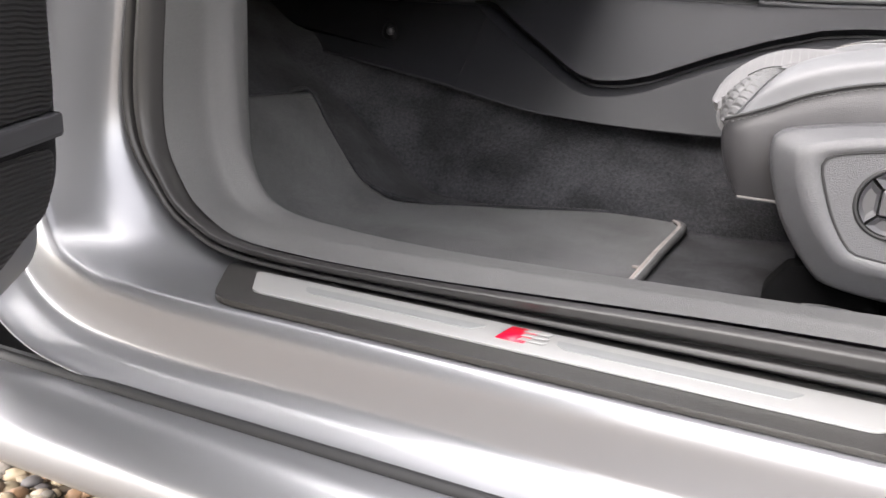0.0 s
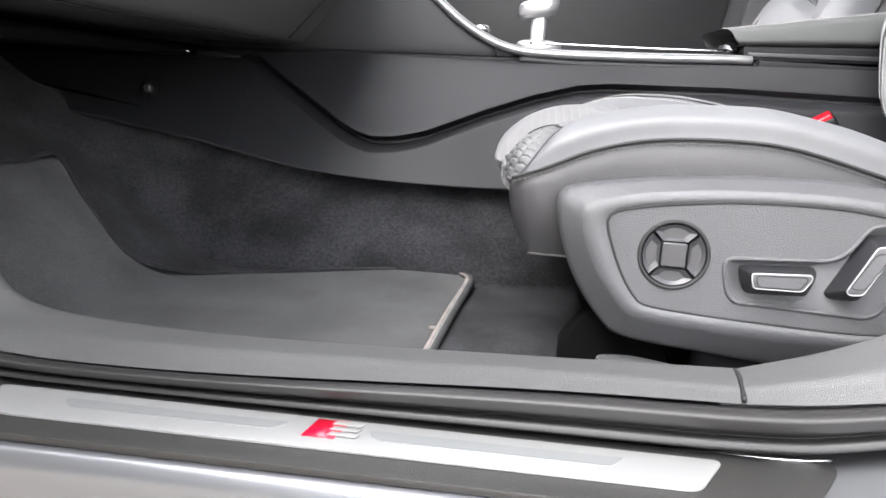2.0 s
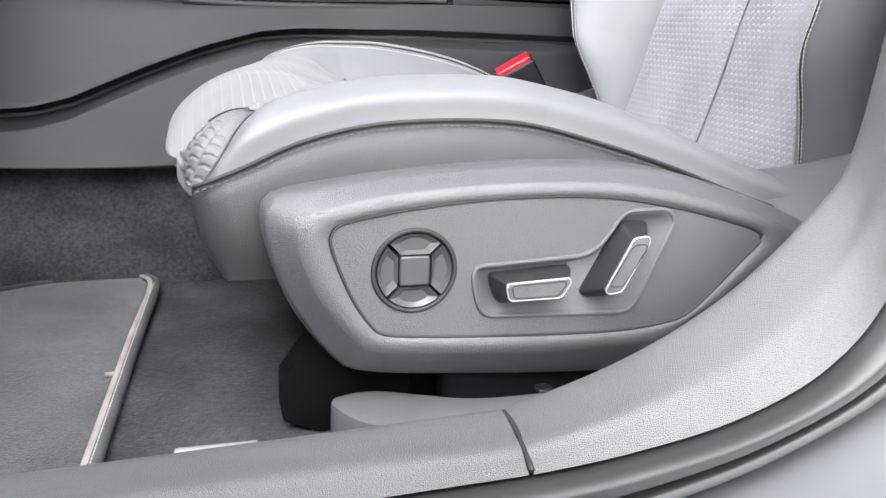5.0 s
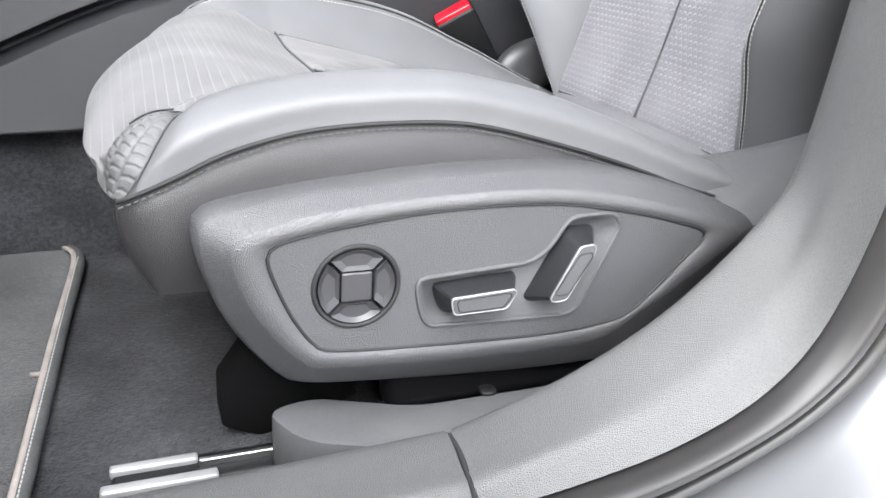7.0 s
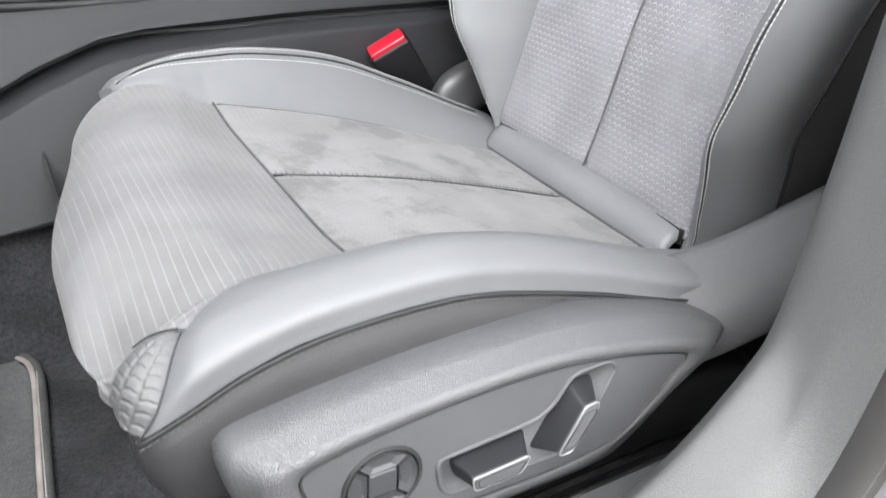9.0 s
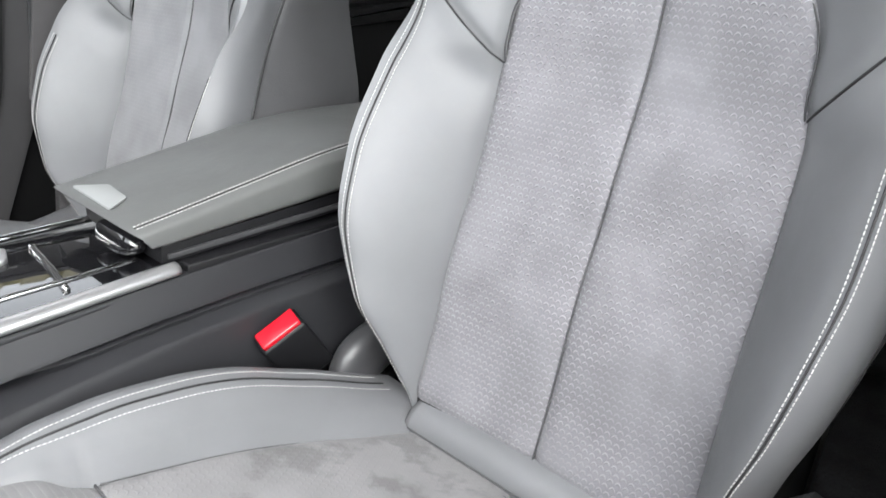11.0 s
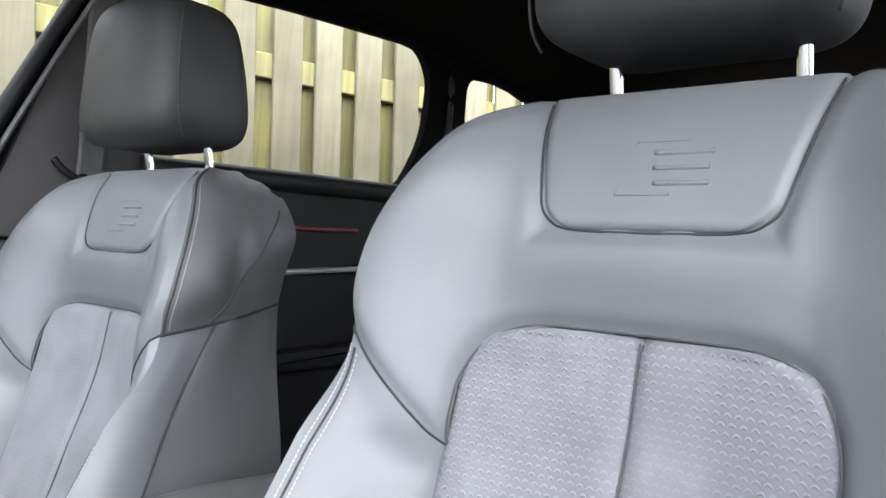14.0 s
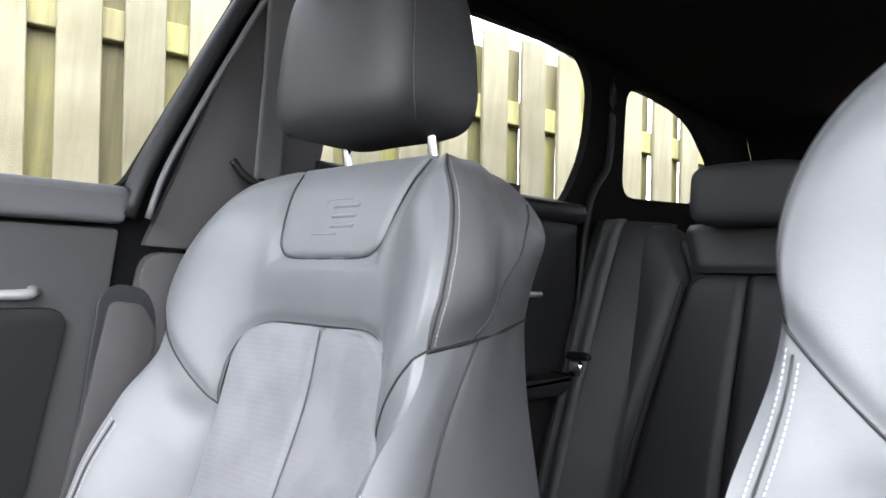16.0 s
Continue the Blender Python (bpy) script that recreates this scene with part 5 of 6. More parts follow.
        if side * shell_side < 0:
            def crest_row(k):
                return path3([cb(k, t) + Vector((0, 0, 0.0006)) for t in [0.012 + 0.923 * n / 18 for n in range(19)]])
            for k in (0.38, 0.53):
                part("stitching", stitches([crest_row(k)], (0, -side * 0.5, 1)), THREAD, seat, "pale stitching")
            part("top_welt", tube(crest_row(0.455), 0.0011, 60, 6), SEAM, seat)
        if side * shell_side < 0:
            def nose(s, t):
                p = cb(s, 0.0)
                return p + Vector((0.006 * t - 0.004 * math.sin(math.pi * t), 0, (0.425 + oz - p.z) * t))
            part("bolster_front", grid(nose, 30, 12), LEATHER, seat)
        inner_line = path3([(x, u, z) for x, u, z in ((-0.131, 0.182, 0.454), (-0.138, 0.184, 0.468), (-0.137, 0.186, 0.480), (-0.127, 0.188, 0.491), (-0.112, 0.196, 0.499), (-0.098, 0.206, 0.503), (-0.086, 0.213, 0.504))])

        def corner(s, t):
            a = inner_line(t)
            a = Vector((a.x, side * a.y, a.z))
            v = 1 - t
            edge_p = cb(0.45 + 0.55 * v, 0.006) - O
            a = a + (edge_p - a) * 0.42
            p = a + (edge_p - a) * s
            fat = math.sin(math.pi * s) * math.sin(math.pi * min(1, 0.12 + t)) ** 0.6
            out = Vector((-0.75, side * 0.55, 0.35)).normalized()
            cols = 3.0
            col = min(int(s * cols), 2)
            fs = s * cols - col
            row = t * 11.0 + 0.5 * col + 0.35 * abs(fs - 0.5)
            fr = row - math.floor(row)
            cell = min(1.0, 4.5 * min(fr, 1 - fr)) * min(1.0, 5 * min(fs, 1 - fs))
            q = p + out * (0.006 * fat + 0.0012 * cell)
            return O + q
        def gusset(s, t):
            a = corner(0.0, t)
            b = front_insert(0.5 + side * 0.49, 0.64 * t)
            gather = 0.0016 * math.sin(math.pi * s) * math.sin(46 * t + 2 * math.sin(7 * s)) * smoothstep(1.0, 0.3, s)
            return a + (b - a) * s + Vector((-0.75, side * 0.55, 0.35)) * (0.003 * math.sin(math.pi * s) + gather - 0.001)
        if side * shell_side > 0:
            part("corner_gusset", grid(gusset, 20, 110, (0.004, 0, -0.006)), FABRIC_SEAT, seat, "gathered suede beside the corner piece")
            part("corner_piece", grid(corner, 60, 130, (0.012, 0, -0.004)), QUILT, seat, "quilted leather corner piece")
            part("gather_seam", tube(path3([corner(0.0, t) + Vector((-0.0012, 0, 0.0010)) for t in (0.55, 0.65, 0.75, 0.85, 0.98)]), 0.0006, 40, 6), SEAM, seat)
            part("corner_seam", tube(path3([corner(1.0, t) + Vector((-0.001, side * 0.001, 0.0002)) for t in (0.0, 0.2, 0.4, 0.6, 0.8, 1.0)]), 0.0006, 40, 6), SOFT_SEAM, seat)
        part("insert_seam", tube(path3([P(x, side * (INS_W(x) - 0.001), (REAR(x) if x > 0.036 else 0.0) - 0.0025 + 0.007 * (1 - (x - 0.036) / 0.312)) for x in (0.04, 0.10, 0.16, 0.22, 0.28, 0.34)]), 0.0010, 50, 6), SOFT_SEAM, seat)
    part("cross_seam", tube(path3([P(0.036, u, REAR(0.036) - 0.0016 + 0.008 * smoothstep(0.10, 0.19, abs(u))) for u in (-0.17, -0.15, -0.12, -0.06, 0, 0.06, 0.12, 0.15, 0.17)]), 0.0012, 60, 6), SOFT_SEAM, seat)
    part("middle_seam", tube(path3([P(x, 0, REAR(x) - 0.0018) for x in (0.038, 0.1, 0.16, 0.22, 0.28, 0.345)]), 0.0011, 50, 6), SOFT_SEAM, seat)
    part("pleated_seam", pleats(path3([P(x, 0, REAR(x) - 0.0012) for x in (0.038, 0.1, 0.16, 0.22, 0.28, 0.345)]), (0, 1, 0), (0, 0, 1)), SOFT_SEAM, seat, "small dark gathers along the seam")
    # leather skirt round the sides and front
    sk = path3([P(0.32, -0.246, 0), P(0.10, -0.247, 0), P(-0.07, -0.247, 0), P(-0.112, -0.246, 0), P(-0.1205, -0.240, 0), P(-0.1225, -0.215, 0), P(-0.123, 0, 0), P(-0.1225, 0.215, 0), P(-0.1205, 0.240, 0), P(-0.112, 0.246, 0), P(-0.07, 0.247, 0), P(0.10, 0.247, 0), P(0.32, 0.246, 0)])

    def skirt_sheet(s, t):
        p = sk(s)
        x = p.x - ox
        top = SEAM_Z(x) if x > -0.119 else 0.4605
        low = 0.403
        z = top + (low - top) * t + oz
        n = Vector((0, -1 if s < 0.5 else 1, 0)) if x > -0.116 else Vector((-1, 0, 0))
        return Vector((p.x + 0.012 * t * (1 - smoothstep(-0.12, -0.05, x)), p.y, z)) + n * (0.004 * math.sin(math.pi * t) - 0.005 * t * t - 0.003 * math.exp(-(t * 0.06 / 0.006) ** 2))
    part("skirt", grid(skirt_sheet, 140, 24), SKIRT_LEATHER, seat, "leather skirt below the cushion, shade in its colour")
    def strip(s, t):
        u = (2 * s - 1) * (0.150 - 0.004 * t)
        a = 0.62 * math.pi * t
        return P(0.3745 - 0.0285 * math.cos(a), u, 0.4115 + 0.0285 * math.sin(a) - 0.004 * (2 * s - 1) ** 4)
    part("crease_strip", grid(strip, 40, 14, (0, 0, -0.01)), LEATHER, seat, "smooth leather strip at the seat's crease")
    part("strip_seam", tube(path3([P(0.3470, -0.148, 0.4115), P(0.3465, 0, 0.4120), P(0.3470, 0.148, 0.4115)]), 0.0014, 20, 6), SOFT_SEAM, seat)
    for u0 in (-0.130, 0.130):
        part("anchor_loop", tube(path3([P(0.380, u0 - 0.020, 0.4335), P(0.372, u0 - 0.017, 0.4405), P(0.372, u0 + 0.017, 0.4405), P(0.380, u0 + 0.020, 0.4335)]), 0.0024, 20, 8), CHROME, seat, "small metal anchor loop")
        part("loop_slot", block(P(0.366, u0 - 0.022, 0.420), P(0.384, u0 + 0.022, 0.438), 0.003), PLASTIC_DARK, seat)
    # Added black block fills the under-seat gap: shade as colour, and stops light.
    part("under_shade", block(P(-0.045, -0.222, 0.318), P(0.43, 0.222, 0.405), 0.006), HEADLINER, seat, "black block for the shade under the seat")
    part("inner_cover", superblock(P(0.372, -shell_side * 0.238, 0.452), (0.052, 0.018, 0.036), 3.0, bend=lambda p: Vector((p.x + 0.3 * p.z, p.y, p.z + 0.25 * p.x)), n=18), RAIL_CAP, seat, "dark grey plastic hinge cover")
    part("front_bracket", block(P(-0.104, shell_side * 0.175 - 0.035, 0.3945), P(-0.060, shell_side * 0.175 + 0.035, 0.3985), 0.001), METAL_RAIL, seat, "bright steel bracket under the cushion")
    # seat frame on rails
    for u0 in (-0.255, 0.235):
        part("runner", block(P(-0.137, u0 - 0.024, 0.288), P(0.42, u0 + 0.002, 0.299), 0.003), PLASTIC_DARK, seat, "black steel seat runner")
        part("runner_strip", block(P(-0.088, u0 - 0.012, 0.298), P(0.30, u0 - 0.008, 0.3035), 0.001), METAL_RAIL, seat, "bright steel strip of the runner")
        part("runner_end", block(P(-0.143, u0 - 0.027, 0.289), P(-0.078, u0 - 0.019, 0.303), 0.002), END_CAP, seat, "pale grey end cap")
        part("runner_end", block(P(-0.138, u0 - 0.008, 0.296), P(-0.088, u0 - 0.001, 0.303), 0.002), END_CAP, seat, "pale grey end cap")
        part("leg", block(P(0.03, u0 - 0.005, 0.31), P(0.36, u0 + 0.02, 0.37), 0.01), PLASTIC_DARK, seat)
    cov = rounded([(-0.050, -0.270), (-0.034, -0.306), (0.03, -0.332), (0.30, -0.325), (0.30, -0.288), (0.04, -0.288), (-0.020, -0.262)], 0.018)
    part("runner_cover", slab([P(x, -shell_side * u, 0.334) for x, u in cov], (0, 0, -0.035), 0.003, 2), COVER_PLASTIC, seat, "grey plastic runner cover")
    part("runner_guard", slab([P(x, shell_side * 0.232, z) for x, z in ((-0.071, 0.328), (-0.056, 0.350), (0.0, 0.365), (0.02, 0.31), (-0.045, 0.288), (-0.071, 0.300))], (0, -shell_side * 0.03, 0), 0.004), HEADLINER, seat)
    part("cover_screw", superblock(P(0.09, shell_side * 0.285, 0.3345), (0.006, 0.006, 0.002), 2.5, n=8), PLASTIC_DARK, seat)

    # ---- side shell with switches ----
    S = shell_side

    def Q(x, y, z):
        """y: distance from the seat's outer face, inwards."""
        return P(x, S * (0.29 - y), z)
    outline = [(-0.085, 0.446), (-0.081, 0.457), (-0.064, 0.463), (-0.011, 0.471), (0.063, 0.477), (0.143, 0.476), (0.206, 0.464), (0.275, 0.441), (0.298, 0.426), (0.292, 0.416), (0.266, 0.390), (0.216, 0.345), (0.185, 0.334), (0.115, 0.335), (0.034, 0.341), (-0.026, 0.348), (-0.045, 0.360), (-0.068, 0.392), (-0.081, 0.425)]
    face = [(-0.066, 0.444), (-0.060, 0.452), (-0.045, 0.457), (-0.010, 0.464), (0.052, 0.469), (0.120, 0.469), (0.180, 0.460), (0.236, 0.445), (0.262, 0.434), (0.262, 0.424), (0.245, 0.412), (0.200, 0.381), (0.168, 0.364), (0.12, 0.362), (0.04, 0.365), (-0.018, 0.370), (-0.033, 0.378), (-0.052, 0.402), (-0.063, 0.425)]
    inset = [(-0.049, 0.440), (-0.046, 0.446), (-0.036, 0.450), (-0.002, 0.456), (0.050, 0.461), (0.115, 0.461), (0.170, 0.453), (0.218, 0.441), (0.235, 0.434), (0.234, 0.428), (0.222, 0.416), (0.190, 0.384), (0.168, 0.376), (0.122, 0.373), (0.040, 0.376), (-0.012, 0.380), (-0.024, 0.386), (-0.036, 0.404), (-0.046, 0.428)]

    def ring_of(pts, y, n=114):
        f = path3([Q(x, y, z) for x, z in pts], closed=True)
        return [f(i / n) for i in range(n)]

    def mixed(a, b, k):
        return [(p[0] + (q[0] - p[0]) * k, p[1] + (q[1] - p[1]) * k) for p, q in zip(a, b)]
    loops = [ring_of(outline, 0.080), ring_of(outline, 0.026), ring_of(mixed(outline, face, 0.12), 0.019), ring_of(mixed(outline, face, 0.20), 0.0175), ring_of(mixed(outline, face, 0.80), 0.0060), ring_of(mixed(outline, face, 0.88), 0.0045), ring_of(face, 0.002), ring_of(mixed(face, inset, 0.4), 0.0008), ring_of(mixed(face, inset, 0.9), 0.0002), ring_of(inset, 0.0030), ring_of(mixed(face, inset, 1.02), 0.010)]
    shell = part("side_shell", rings(loops, cap_first=True), PLASTIC, seat, "grained grey plastic side shell with seat switches")
    bmp = bmesh.new()
    rim_pts = [Vector(p) for p in ring_of(mixed(face, inset, 1.035), 0.0012)]
    recess = rounded([(0.037, 0.420), (0.108, 0.424), (0.119, 0.431), (0.131, 0.450), (0.160, 0.451), (0.167, 0.444), (0.145, 0.391), (0.137, 0.387), (0.047, 0.390), (0.041, 0.398)], 0.006, 3)
    knob_ring = [(0.0240 * math.cos(2 * math.pi * i / 48), 0.4195 + 0.0240 * math.sin(2 * math.pi * i / 48)) for i in range(48)]
    for ring in (rim_pts, [Q(x, 0.0012, z) for x, z in recess], [Q(x, 0.0012, z) for x, z in knob_ring]):
        vs = [bmp.verts.new(p) for p in ring]
        for i in range(len(vs)):
            bmp.edges.new((vs[i], vs[(i + 1) % len(vs)]))
    bmesh.ops.triangle_fill(bmp, edges=bmp.edges[:], use_beauty=True)
    bmesh.ops.recalc_face_normals(bmp, faces=bmp.faces)
    part("panel_gap", tube(path3([Q(x, 0.0012, z) for x, z in inset], closed=True), 0.0010, 120, 6, closed=True, up=(0, 1, 0)), SEAM, shell)
    part("switch_panel", bmp, SWITCH_PLASTIC, shell, "smooth dark grey switch panel", smooth=False)
    c0 = (0.10, 0.415)
    lip = [((x - c0[0]) * 1.03 + c0[0], (z - c0[1]) * 1.05 + c0[1]) for x, z in recess]
    low = [((x - c0[0]) * 0.965 + c0[0], (z - c0[1]) * 0.94 + c0[1]) for x, z in recess]
    part("switch_recess", rings([[Q(x, 0.0011, z) for x, z in lip], [Q(x, 0.0004, z) for x, z in recess], [Q(x, 0.0042, z) for x, z in low]], cap_last=True), SWITCH_PLASTIC, shell)
    part("recess_lip", tube(path3([Q(x, 0.0009, z) for x, z in even(lip, 60)], closed=True), 0.0016, 120, 6, closed=True, up=(0, 1, 0)), SWITCH_PLASTIC, shell)
    # four-way knob
    part("knob_well", rings([[Q(x, 0.0012, z) for x, z in knob_ring], [Q(x * 0.97, 0.010, 0.4195 + (z - 0.4195) * 0.97) for x, z in knob_ring]], cap_last=True), SEAM, shell)
    part("knob_rim", tube(path3([Q(x * 1.015, 0.0010, 0.4195 + (z - 0.4195) * 1.015) for x, z in knob_ring[::3]], closed=True), 0.0015, 48, 8, closed=True, up=(0, 1, 0)), SEAM, shell)
    for k in range(4):
        a0 = math.pi / 4 + k * math.pi / 2
        outer_arc = [(0.0222 * math.cos(a0 + 0.05 + i * (math.pi / 2 - 0.10) / 12), 0.0222 * math.sin(a0 + 0.05 + i * (math.pi / 2 - 0.10) / 12)) for i in range(13)]
        e0, e1 = Vector((math.cos(a0), math.sin(a0))), Vector((math.cos(a0 + math.pi / 2), math.sin(a0 + math.pi / 2)))
        mid = (e0 + e1).normalized()
        inner_edge = [tuple(e1 * 0.0142 - (e1 - e0) * 0.0009), tuple(e0 * 0.0142 + (e1 - e0) * 0.0009)]
        sector = outer_arc + inner_edge
        cx, cz = mid.x * 0.0155, mid.y * 0.0155
        top = [((x - cx) * 0.62 + cx * 1.0, (z - cz) * 0.62 + cz) for x, z in sector]
        part("knob_segment", crisp_rings([[Q(x, 0.008, 0.4195 + z) for x, z in sector], [Q(x, 0.001, 0.4195 + z) for x, z in sector], [Q(x * 0.985 + cx * 0.015, 0.0000, 0.4195 + z * 0.985 + cz * 0.015) for x, z in sector], [Q(x, 0.0022, 0.4195 + z) for x, z in top]], cap_last=True), SATIN, shell)
    sq = rounded([(-0.0088, -0.0088), (0.0088, -0.0088), (0.0088, 0.0088), (-0.0088, 0.0088)], 0.0015, 3)
    part("knob_centre", crisp_rings([[Q(x, 0.008, 0.4195 + z) for x, z in sq], [Q(x, 0.0005, 0.4195 + z) for x, z in sq], [Q(x * 0.9, -0.0002, 0.4195 + z * 0.9) for x, z in sq]], cap_last=True), SATIN, shell)
    # two switch levers
    for base_pts, face_pts in (
            ([(0.046, 0.4155), (0.099, 0.4185), (0.101, 0.412), (0.096, 0.397), (0.054, 0.3955), (0.049, 0.403)], [(0.0505, 0.4145), (0.0905, 0.4165), (0.0915, 0.4135), (0.086, 0.4045), (0.053, 0.404), (0.0515, 0.409)]),
            ([(0.107, 0.400), (0.130, 0.445), (0.149, 0.445), (0.152, 0.438), (0.132, 0.397), (0.112, 0.3965)], [(0.1145, 0.407), (0.1305, 0.4395), (0.1405, 0.4405), (0.1415, 0.4365), (0.1255, 0.4055), (0.117, 0.405)])):
        b, f = rounded(base_pts, 0.004, 3), rounded(face_pts, 0.0025, 3)
        lever = part("switch_lever", crisp_rings([[Q(x, 0.009, z) for x, z in b], [Q(x, 0.003, z) for x, z in b], [Q(x, -0.014, z) for x, z in f], [Q(x + (0.0) , -0.015, z) for x, z in f]], cap_last=True), PLASTIC_FINE, shell, "raised switch with a satin cap")
        cx, cz = sum(p[0] for p in f) / len(f), sum(p[1] for p in f) / len(f)
        part("cap", crisp_rings([[Q(x, -0.0145, z) for x, z in f], [Q(x, -0.0168, z) for x, z in f], [Q((x - cx) * 0.9 + cx, -0.0178, (z - cz) * 0.86 + cz) for x, z in f]], cap_last=True), SWITCH_PLASTIC, lever)
        part("cap_line", tube(path3([Q((x - cx) * 0.84 + cx, -0.0178, (z - cz) * 0.74 + cz) for x, z in even(f, 40)], closed=True), 0.0004, 80, 6, closed=True, up=(0, 1, 0)), SEAM, lever)
        # Silver ring draws the light that the cap's chamfer catches.
        part("cap_edge", tube(path3([Q(x, -0.0168, z) for x, z in even(f, 40)], closed=True), 0.0006, 80, 6, closed=True, up=(0, 1, 0)), SILVER, lever, "silver line for light on the chamfer")
    part("recliner_cover", grid(lambda s, t: Q(0.20 + 0.24 * t, 0.085 - 0.06 * math.sin(math.pi * s * 0.5) - 0.02 * t, 0.425 + 0.05 * t * t + 0.035 * math.cos(math.pi * s * 0.5) * (1 - 0.3 * t) - 0.03 * s), 16, 20, (0, -S * 0.03, -0.03)), PLASTIC, seat, "grey plastic recliner cover")
    return seat


front_seat("front_seat", 0.0, 0.0, 0.0, -1, "grey leather and suede sport seat with pale stitching", FABRIC)
front_seat("front_seat", 0.75, -0.045, -0.012, 1, "grey leather and suede sport seat across the console", FABRIC_SMOOTH)

# ---- belt buckle by the seat ----
buckle = thing("belt_buckle", (0.275, 0.835, 0.44), "black seat belt buckle with a red release button", "belt buckle")
BK = Matrix.Translation((0.266, 0.826, 0.512)) @ Euler((radians(18), radians(-32), radians(-18))).to_matrix().to_4x4()


def bk_block(lo, hi, bevel):
    bm = block(lo, hi, bevel)
    bmesh.ops.transform(bm, matrix=BK, verts=bm.verts)
    return bm


part("body", bk_block((-0.026, -0.014, -0.085), (0.026, 0.014, -0.002), 0.004), PLASTIC_DARK, buckle)
part("button", bk_block((-0.023, -0.011, -0.006), (0.023, 0.011, 0.003), 0.002), RED_BUTTON, buckle, "red release button")

# ---- far front door, pillar and belt ----
far_door = thing("far_front_door", (-0.1, 1.62, 0.3), "closed front door with dark grey trim and satin handle", "car door")
part("door_ledge", slab(at_y(1.575, [(-0.75, 0.90), (0.372, 0.945), (0.378, 0.985), (0.372, 0.992), (-0.75, 0.955)]), (0, 0.06, 0), 0.010, 3), SWITCH_PLASTIC, far_door, "grey window ledge")
part("door_card", slab(at_y(1.590, [(-0.75, 0.30), (0.22, 0.30), (0.345, 0.60), (0.372, 0.94), (-0.75, 0.90)]), (0, 0.04, 0), 0.008, 2), DOOR_LEATHER, far_door, "dark leather-covered door panel")
part("handle", tube(path3([(-0.05, 1.578, 0.838), (0.10, 1.574, 0.846), (0.255, 1.574, 0.852), (0.275, 1.584, 0.858)]), 0.009, 24, 10, flat=0.7), BRUSHED, far_door, "satin metal door handle")
part("pull_pocket", slab(at_y(1.580, rounded([(-0.5, 0.42), (0.20, 0.40), (0.285, 0.62), (0.318, 0.84), (-0.5, 0.80)], 0.03)), (0, 0.02, 0), 0.006, 2), DARK_TRIM, far_door, "dark lower door panel")
part("armrest", slab(at_y(1.560, rounded([(-0.5, 0.50), (0.20, 0.585), (0.262, 0.625), (-0.5, 0.63)], 0.02)), (0, 0.03, 0), 0.008, 2), DARK_TRIM, far_door)
part("door_frame", tube(path3([(0.376, 1.59, 0.955), (0.40, 1.59, 1.03), (0.48, 1.59, 1.20), (0.56, 1.585, 1.36)]), 0.020, 20, 10, flat=0.6), PLASTIC_DARK, far_door, "black window frame")
part("frame_edge", tube(path3([(0.398, 1.572, 0.955), (0.42, 1.572, 1.03), (0.50, 1.572, 1.20), (0.585, 1.568, 1.37)]), 0.0045, 20, 8), PLASTIC, far_door, "pale edge of the door seal")
part("pillar_cover", slab(at_y(1.590, [(0.402, 0.92), (0.64, 0.92), (0.68, 1.12), (0.70, 1.40), (0.60, 1.40), (0.50, 1.18)]), (0, 0.03, 0), 0.008, 2), PILLAR_PLASTIC, car, "grey centre pillar cover")
part("pillar_foot", slab(at_y(1.583, rounded([(0.33, 0.30), (0.72, 0.30), (0.66, 0.915), (0.402, 0.915), (0.39, 0.80)], 0.03)), (0, 0.04, 0), 0.008, 2), PILLAR_PLASTIC, car, "grey lower pillar cover")
# Flat dark plate: the shade of the rounded recess is put into its colour.
part("recess_shade", slab(at_y(1.5815, rounded([(0.330, 0.60), (0.405, 0.60), (0.424, 0.835), (0.408, 0.866), (0.370, 0.872), (0.349, 0.855)], 0.014)), (0, 0.004, 0), 0.001, 1), PLASTIC_FINE, car, "dark round-topped plate for the shade of a recess")
part("pillar_panel", slab(at_y(1.579, rounded([(0.322, 0.60), (0.405, 0.60), (0.424, 0.815), (0.404, 0.847), (0.362, 0.850)], 0.012)), (0, 0.01, 0), 0.003, 2), PILLAR_PLASTIC, car, "grey lower pillar panel")
far_belt = thing("seat_belt", (0.54, 1.56, 0.60), "dark seat belt hanging on the far pillar", "seat belt")
part("webbing", grid(lambda s, t: Vector((0.545 + 0.045 * s - 0.01 * t, 1.568 - 0.004 * math.sin(6 * t), 1.33 - 0.75 * t)), 6, 30, (0, 0.002, 0)), BELT, far_belt, "woven webbing")
part("loop_guide", tube(path3([(0.50, 1.556, 1.045), (0.52, 1.553, 1.025), (0.56, 1.553, 1.012), (0.60, 1.556, 1.015), (0.615, 1.560, 1.03)]), 0.006, 24, 8), PLASTIC_DARK, far_belt)
part("tongue", superblock((0.545, 1.552, 1.005), (0.010, 0.004, 0.022), 3, n=10), CHROME, far_belt, "chrome belt tongue")

# ---- far rear door ----
rear_door = thing("far_rear_door", (1.05, 1.62, 0.3), "closed rear door with black trim and satin strip", "car door")
part("door_card", slab(at_y(1.585, [(0.74, 0.30), (1.36, 0.30), (1.34, 1.055), (0.72, 1.04)]), (0, 0.03, 0), 0.008, 2), DARK_TRIM, rear_door, "black door panel")
part("ledge", tube(path3([(0.66, 1.585, 1.052), (1.0, 1.585, 1.064), (1.34, 1.585, 1.072)]), 0.022, 20, 10), DARK_TRIM, rear_door)
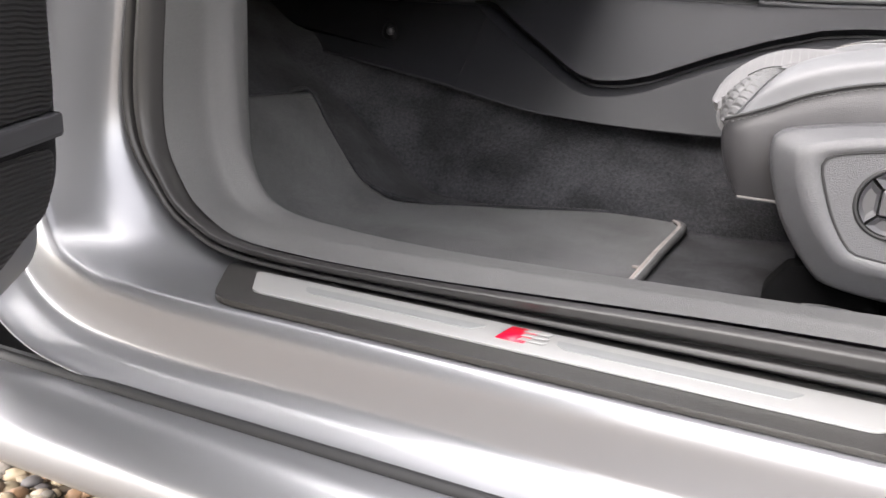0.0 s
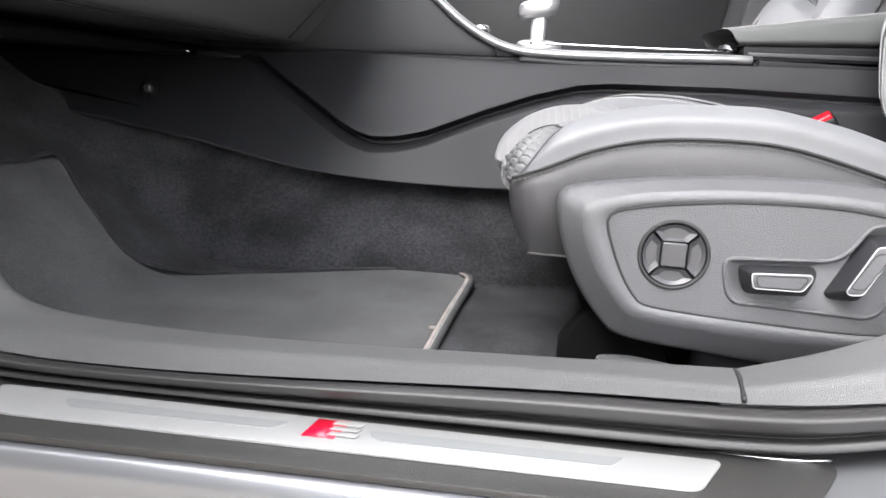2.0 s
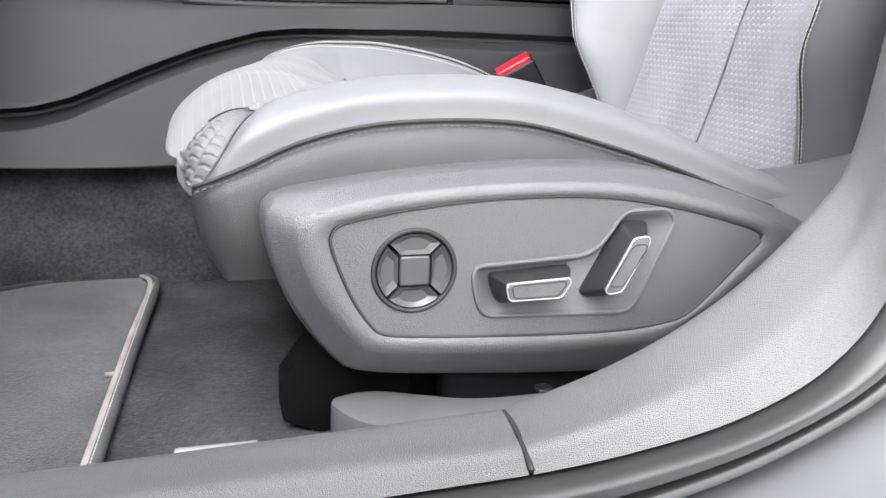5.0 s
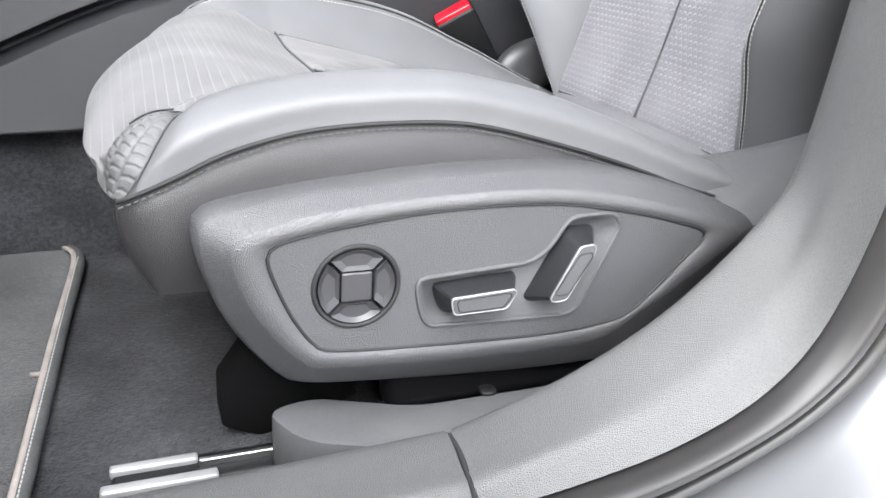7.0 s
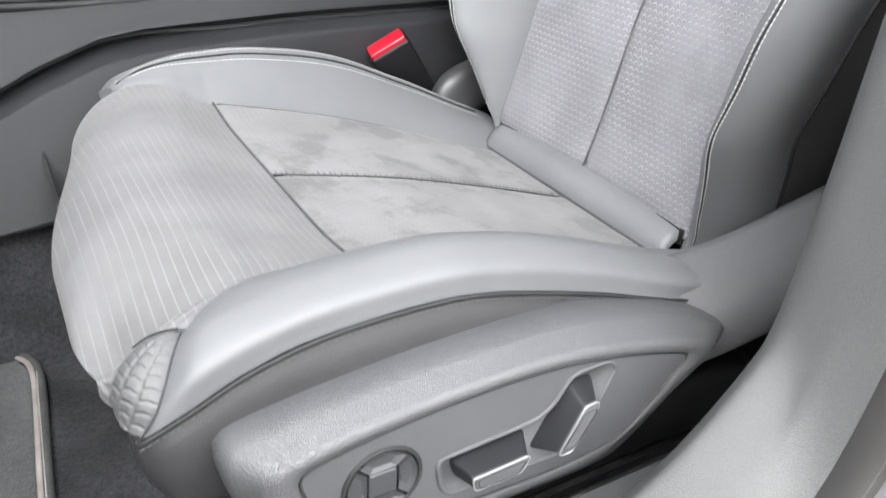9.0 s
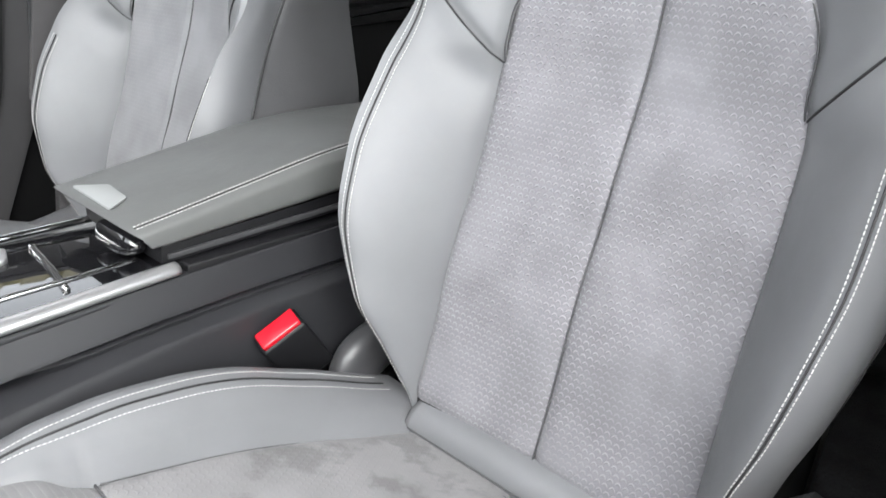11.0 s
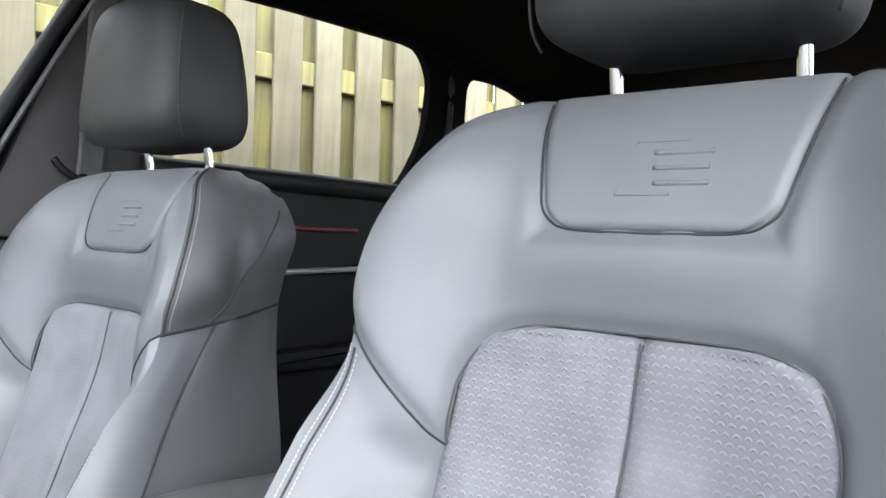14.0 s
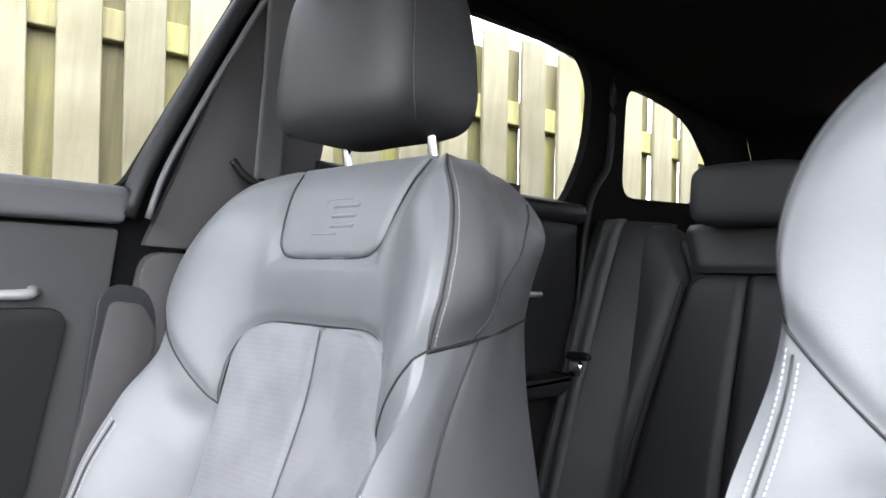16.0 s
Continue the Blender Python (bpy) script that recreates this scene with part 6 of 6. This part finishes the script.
part("strip", tube(path3([(0.74, 1.572, 0.965), (1.0, 1.572, 0.972), (1.16, 1.574, 0.978)]), 0.004, 20, 8), material("red_brown_inlay", (0.16, 0.05, 0.05), 0.3, blotch=0.3), rear_door, "dark red inlay line")
part("handle", tube(path3([(0.80, 1.566, 0.87), (0.95, 1.560, 0.882), (1.12, 1.560, 0.893), (1.20, 1.568, 0.897)]), 0.006, 24, 10), BRUSHED, rear_door, "satin metal handle")
part("armrest", slab(at_y(1.535, rounded([(0.78, 0.68), (1.25, 0.70), (1.28, 0.74), (0.78, 0.72)], 0.015)), (0, 0.06, 0), 0.010, 2), DARK_TRIM, rear_door)
part("pillar_seal", tube(path3([(1.33, 1.585, 0.5), (1.37, 1.585, 1.06), (1.445, 1.585, 1.20), (1.452, 1.585, 1.40)]), 0.008, 30, 8), PLASTIC_DARK, car, "rubber seal round the rear door")

# ---- rear bench ----
bench = thing("rear_bench", (1.35, 0.93, 0.30), "dark grey leather rear bench with fabric centre panels", "rear seat")
BELT_X = curve([(0.45, 1.20), (0.54, 1.223), (0.756, 1.291), (1.048, 1.404), (1.08, 1.43)])
RB = curve([(0.45, 1.36), (0.60, 1.385), (0.85, 1.445), (1.05, 1.505), (1.10, 1.545)])


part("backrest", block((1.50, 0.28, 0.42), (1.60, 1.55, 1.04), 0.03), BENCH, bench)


def bench_edge(z):
    """Where the outer fabric panel meets the bolster: it spreads towards the cushion."""
    return 1.398 + 0.060 * (0.957 - z) / 0.38


def bench_sheet(left, right, z0, z1, puff, ns=30, nt_=44, corner=0.0, round_top=0.0):
    """A padded piece between two edges that vary with height; corner: its rounded upper corner on the door's side."""
    def fn(s, t):
        z = z0 + (z1 - z0) * t
        a, b = left(z), right(z)
        if corner:
            k = max(0.0, (z - (z1 - corner)) / corner)
            b -= corner * (1 - math.sqrt(max(0.0, 1 - k * k)))
        y = a + (b - a) * s
        e = min(s, 1 - s) * (b - a)
        h = min(t, 1 - t) * (z1 - z0)
        x = RB(z) - puff * (1 - 0.5 * (2 * s - 1) ** 4) + 0.010 * math.exp(-(e / 0.010) ** 2) + 0.010 * math.exp(-(h / 0.010) ** 2)
        return Vector((x, y, z - round_top * (2 * s - 1) ** 4 * t))
    return grid(fn, ns, nt_, (0.03, 0, 0))


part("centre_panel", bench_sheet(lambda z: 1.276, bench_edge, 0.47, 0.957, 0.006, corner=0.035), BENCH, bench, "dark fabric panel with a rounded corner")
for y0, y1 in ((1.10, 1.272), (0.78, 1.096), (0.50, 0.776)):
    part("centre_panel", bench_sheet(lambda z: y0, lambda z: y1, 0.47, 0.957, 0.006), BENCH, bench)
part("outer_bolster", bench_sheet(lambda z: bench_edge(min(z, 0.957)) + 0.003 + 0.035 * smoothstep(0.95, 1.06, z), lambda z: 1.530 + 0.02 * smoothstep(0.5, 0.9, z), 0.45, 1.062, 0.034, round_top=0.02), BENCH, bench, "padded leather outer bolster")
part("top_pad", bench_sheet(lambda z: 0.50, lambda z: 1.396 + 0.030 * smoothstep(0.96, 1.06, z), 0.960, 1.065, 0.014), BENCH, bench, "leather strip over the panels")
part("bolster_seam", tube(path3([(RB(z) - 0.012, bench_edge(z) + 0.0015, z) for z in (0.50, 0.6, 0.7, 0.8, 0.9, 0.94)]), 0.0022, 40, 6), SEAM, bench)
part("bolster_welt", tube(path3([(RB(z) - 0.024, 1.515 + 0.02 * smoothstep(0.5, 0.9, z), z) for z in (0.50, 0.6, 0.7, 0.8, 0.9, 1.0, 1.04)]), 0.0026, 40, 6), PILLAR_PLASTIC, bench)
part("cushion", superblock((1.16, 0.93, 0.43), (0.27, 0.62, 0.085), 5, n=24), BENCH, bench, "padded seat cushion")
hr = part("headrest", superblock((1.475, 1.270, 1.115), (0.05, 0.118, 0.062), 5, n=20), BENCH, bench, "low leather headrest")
for y in (1.22, 1.33):
    part("post", tube(path3([(1.51, y, 1.04), (1.51, y, 1.08)]), 0.006, 4, 8), CHROME, hr)
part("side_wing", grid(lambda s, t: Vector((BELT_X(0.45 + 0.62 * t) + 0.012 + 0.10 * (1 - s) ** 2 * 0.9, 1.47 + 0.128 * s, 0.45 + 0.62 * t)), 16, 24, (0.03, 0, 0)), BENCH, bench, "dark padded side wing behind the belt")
rear_belt = thing("seat_belt", (1.30, 1.53, 0.55), "dark rear seat belt with chrome tongue", "seat belt")
part("webbing", grid(lambda s, t: Vector((BELT_X(1.07 - 0.57 * t) - 0.004 - 0.004 * math.cos(9 * s), 1.563 - 0.046 * s, 1.07 - 0.57 * t)), 6, 30, (0.002, 0, 0)), BELT, rear_belt, "woven webbing")
part("tongue", superblock((1.285, 1.535, 0.752), (0.008, 0.016, 0.018), 3, n=10), CHROME, rear_belt, "chrome belt tongue")
part("stop", superblock((1.293, 1.537, 0.778), (0.010, 0.03, 0.010), 3, n=10), PLASTIC_DARK, rear_belt)
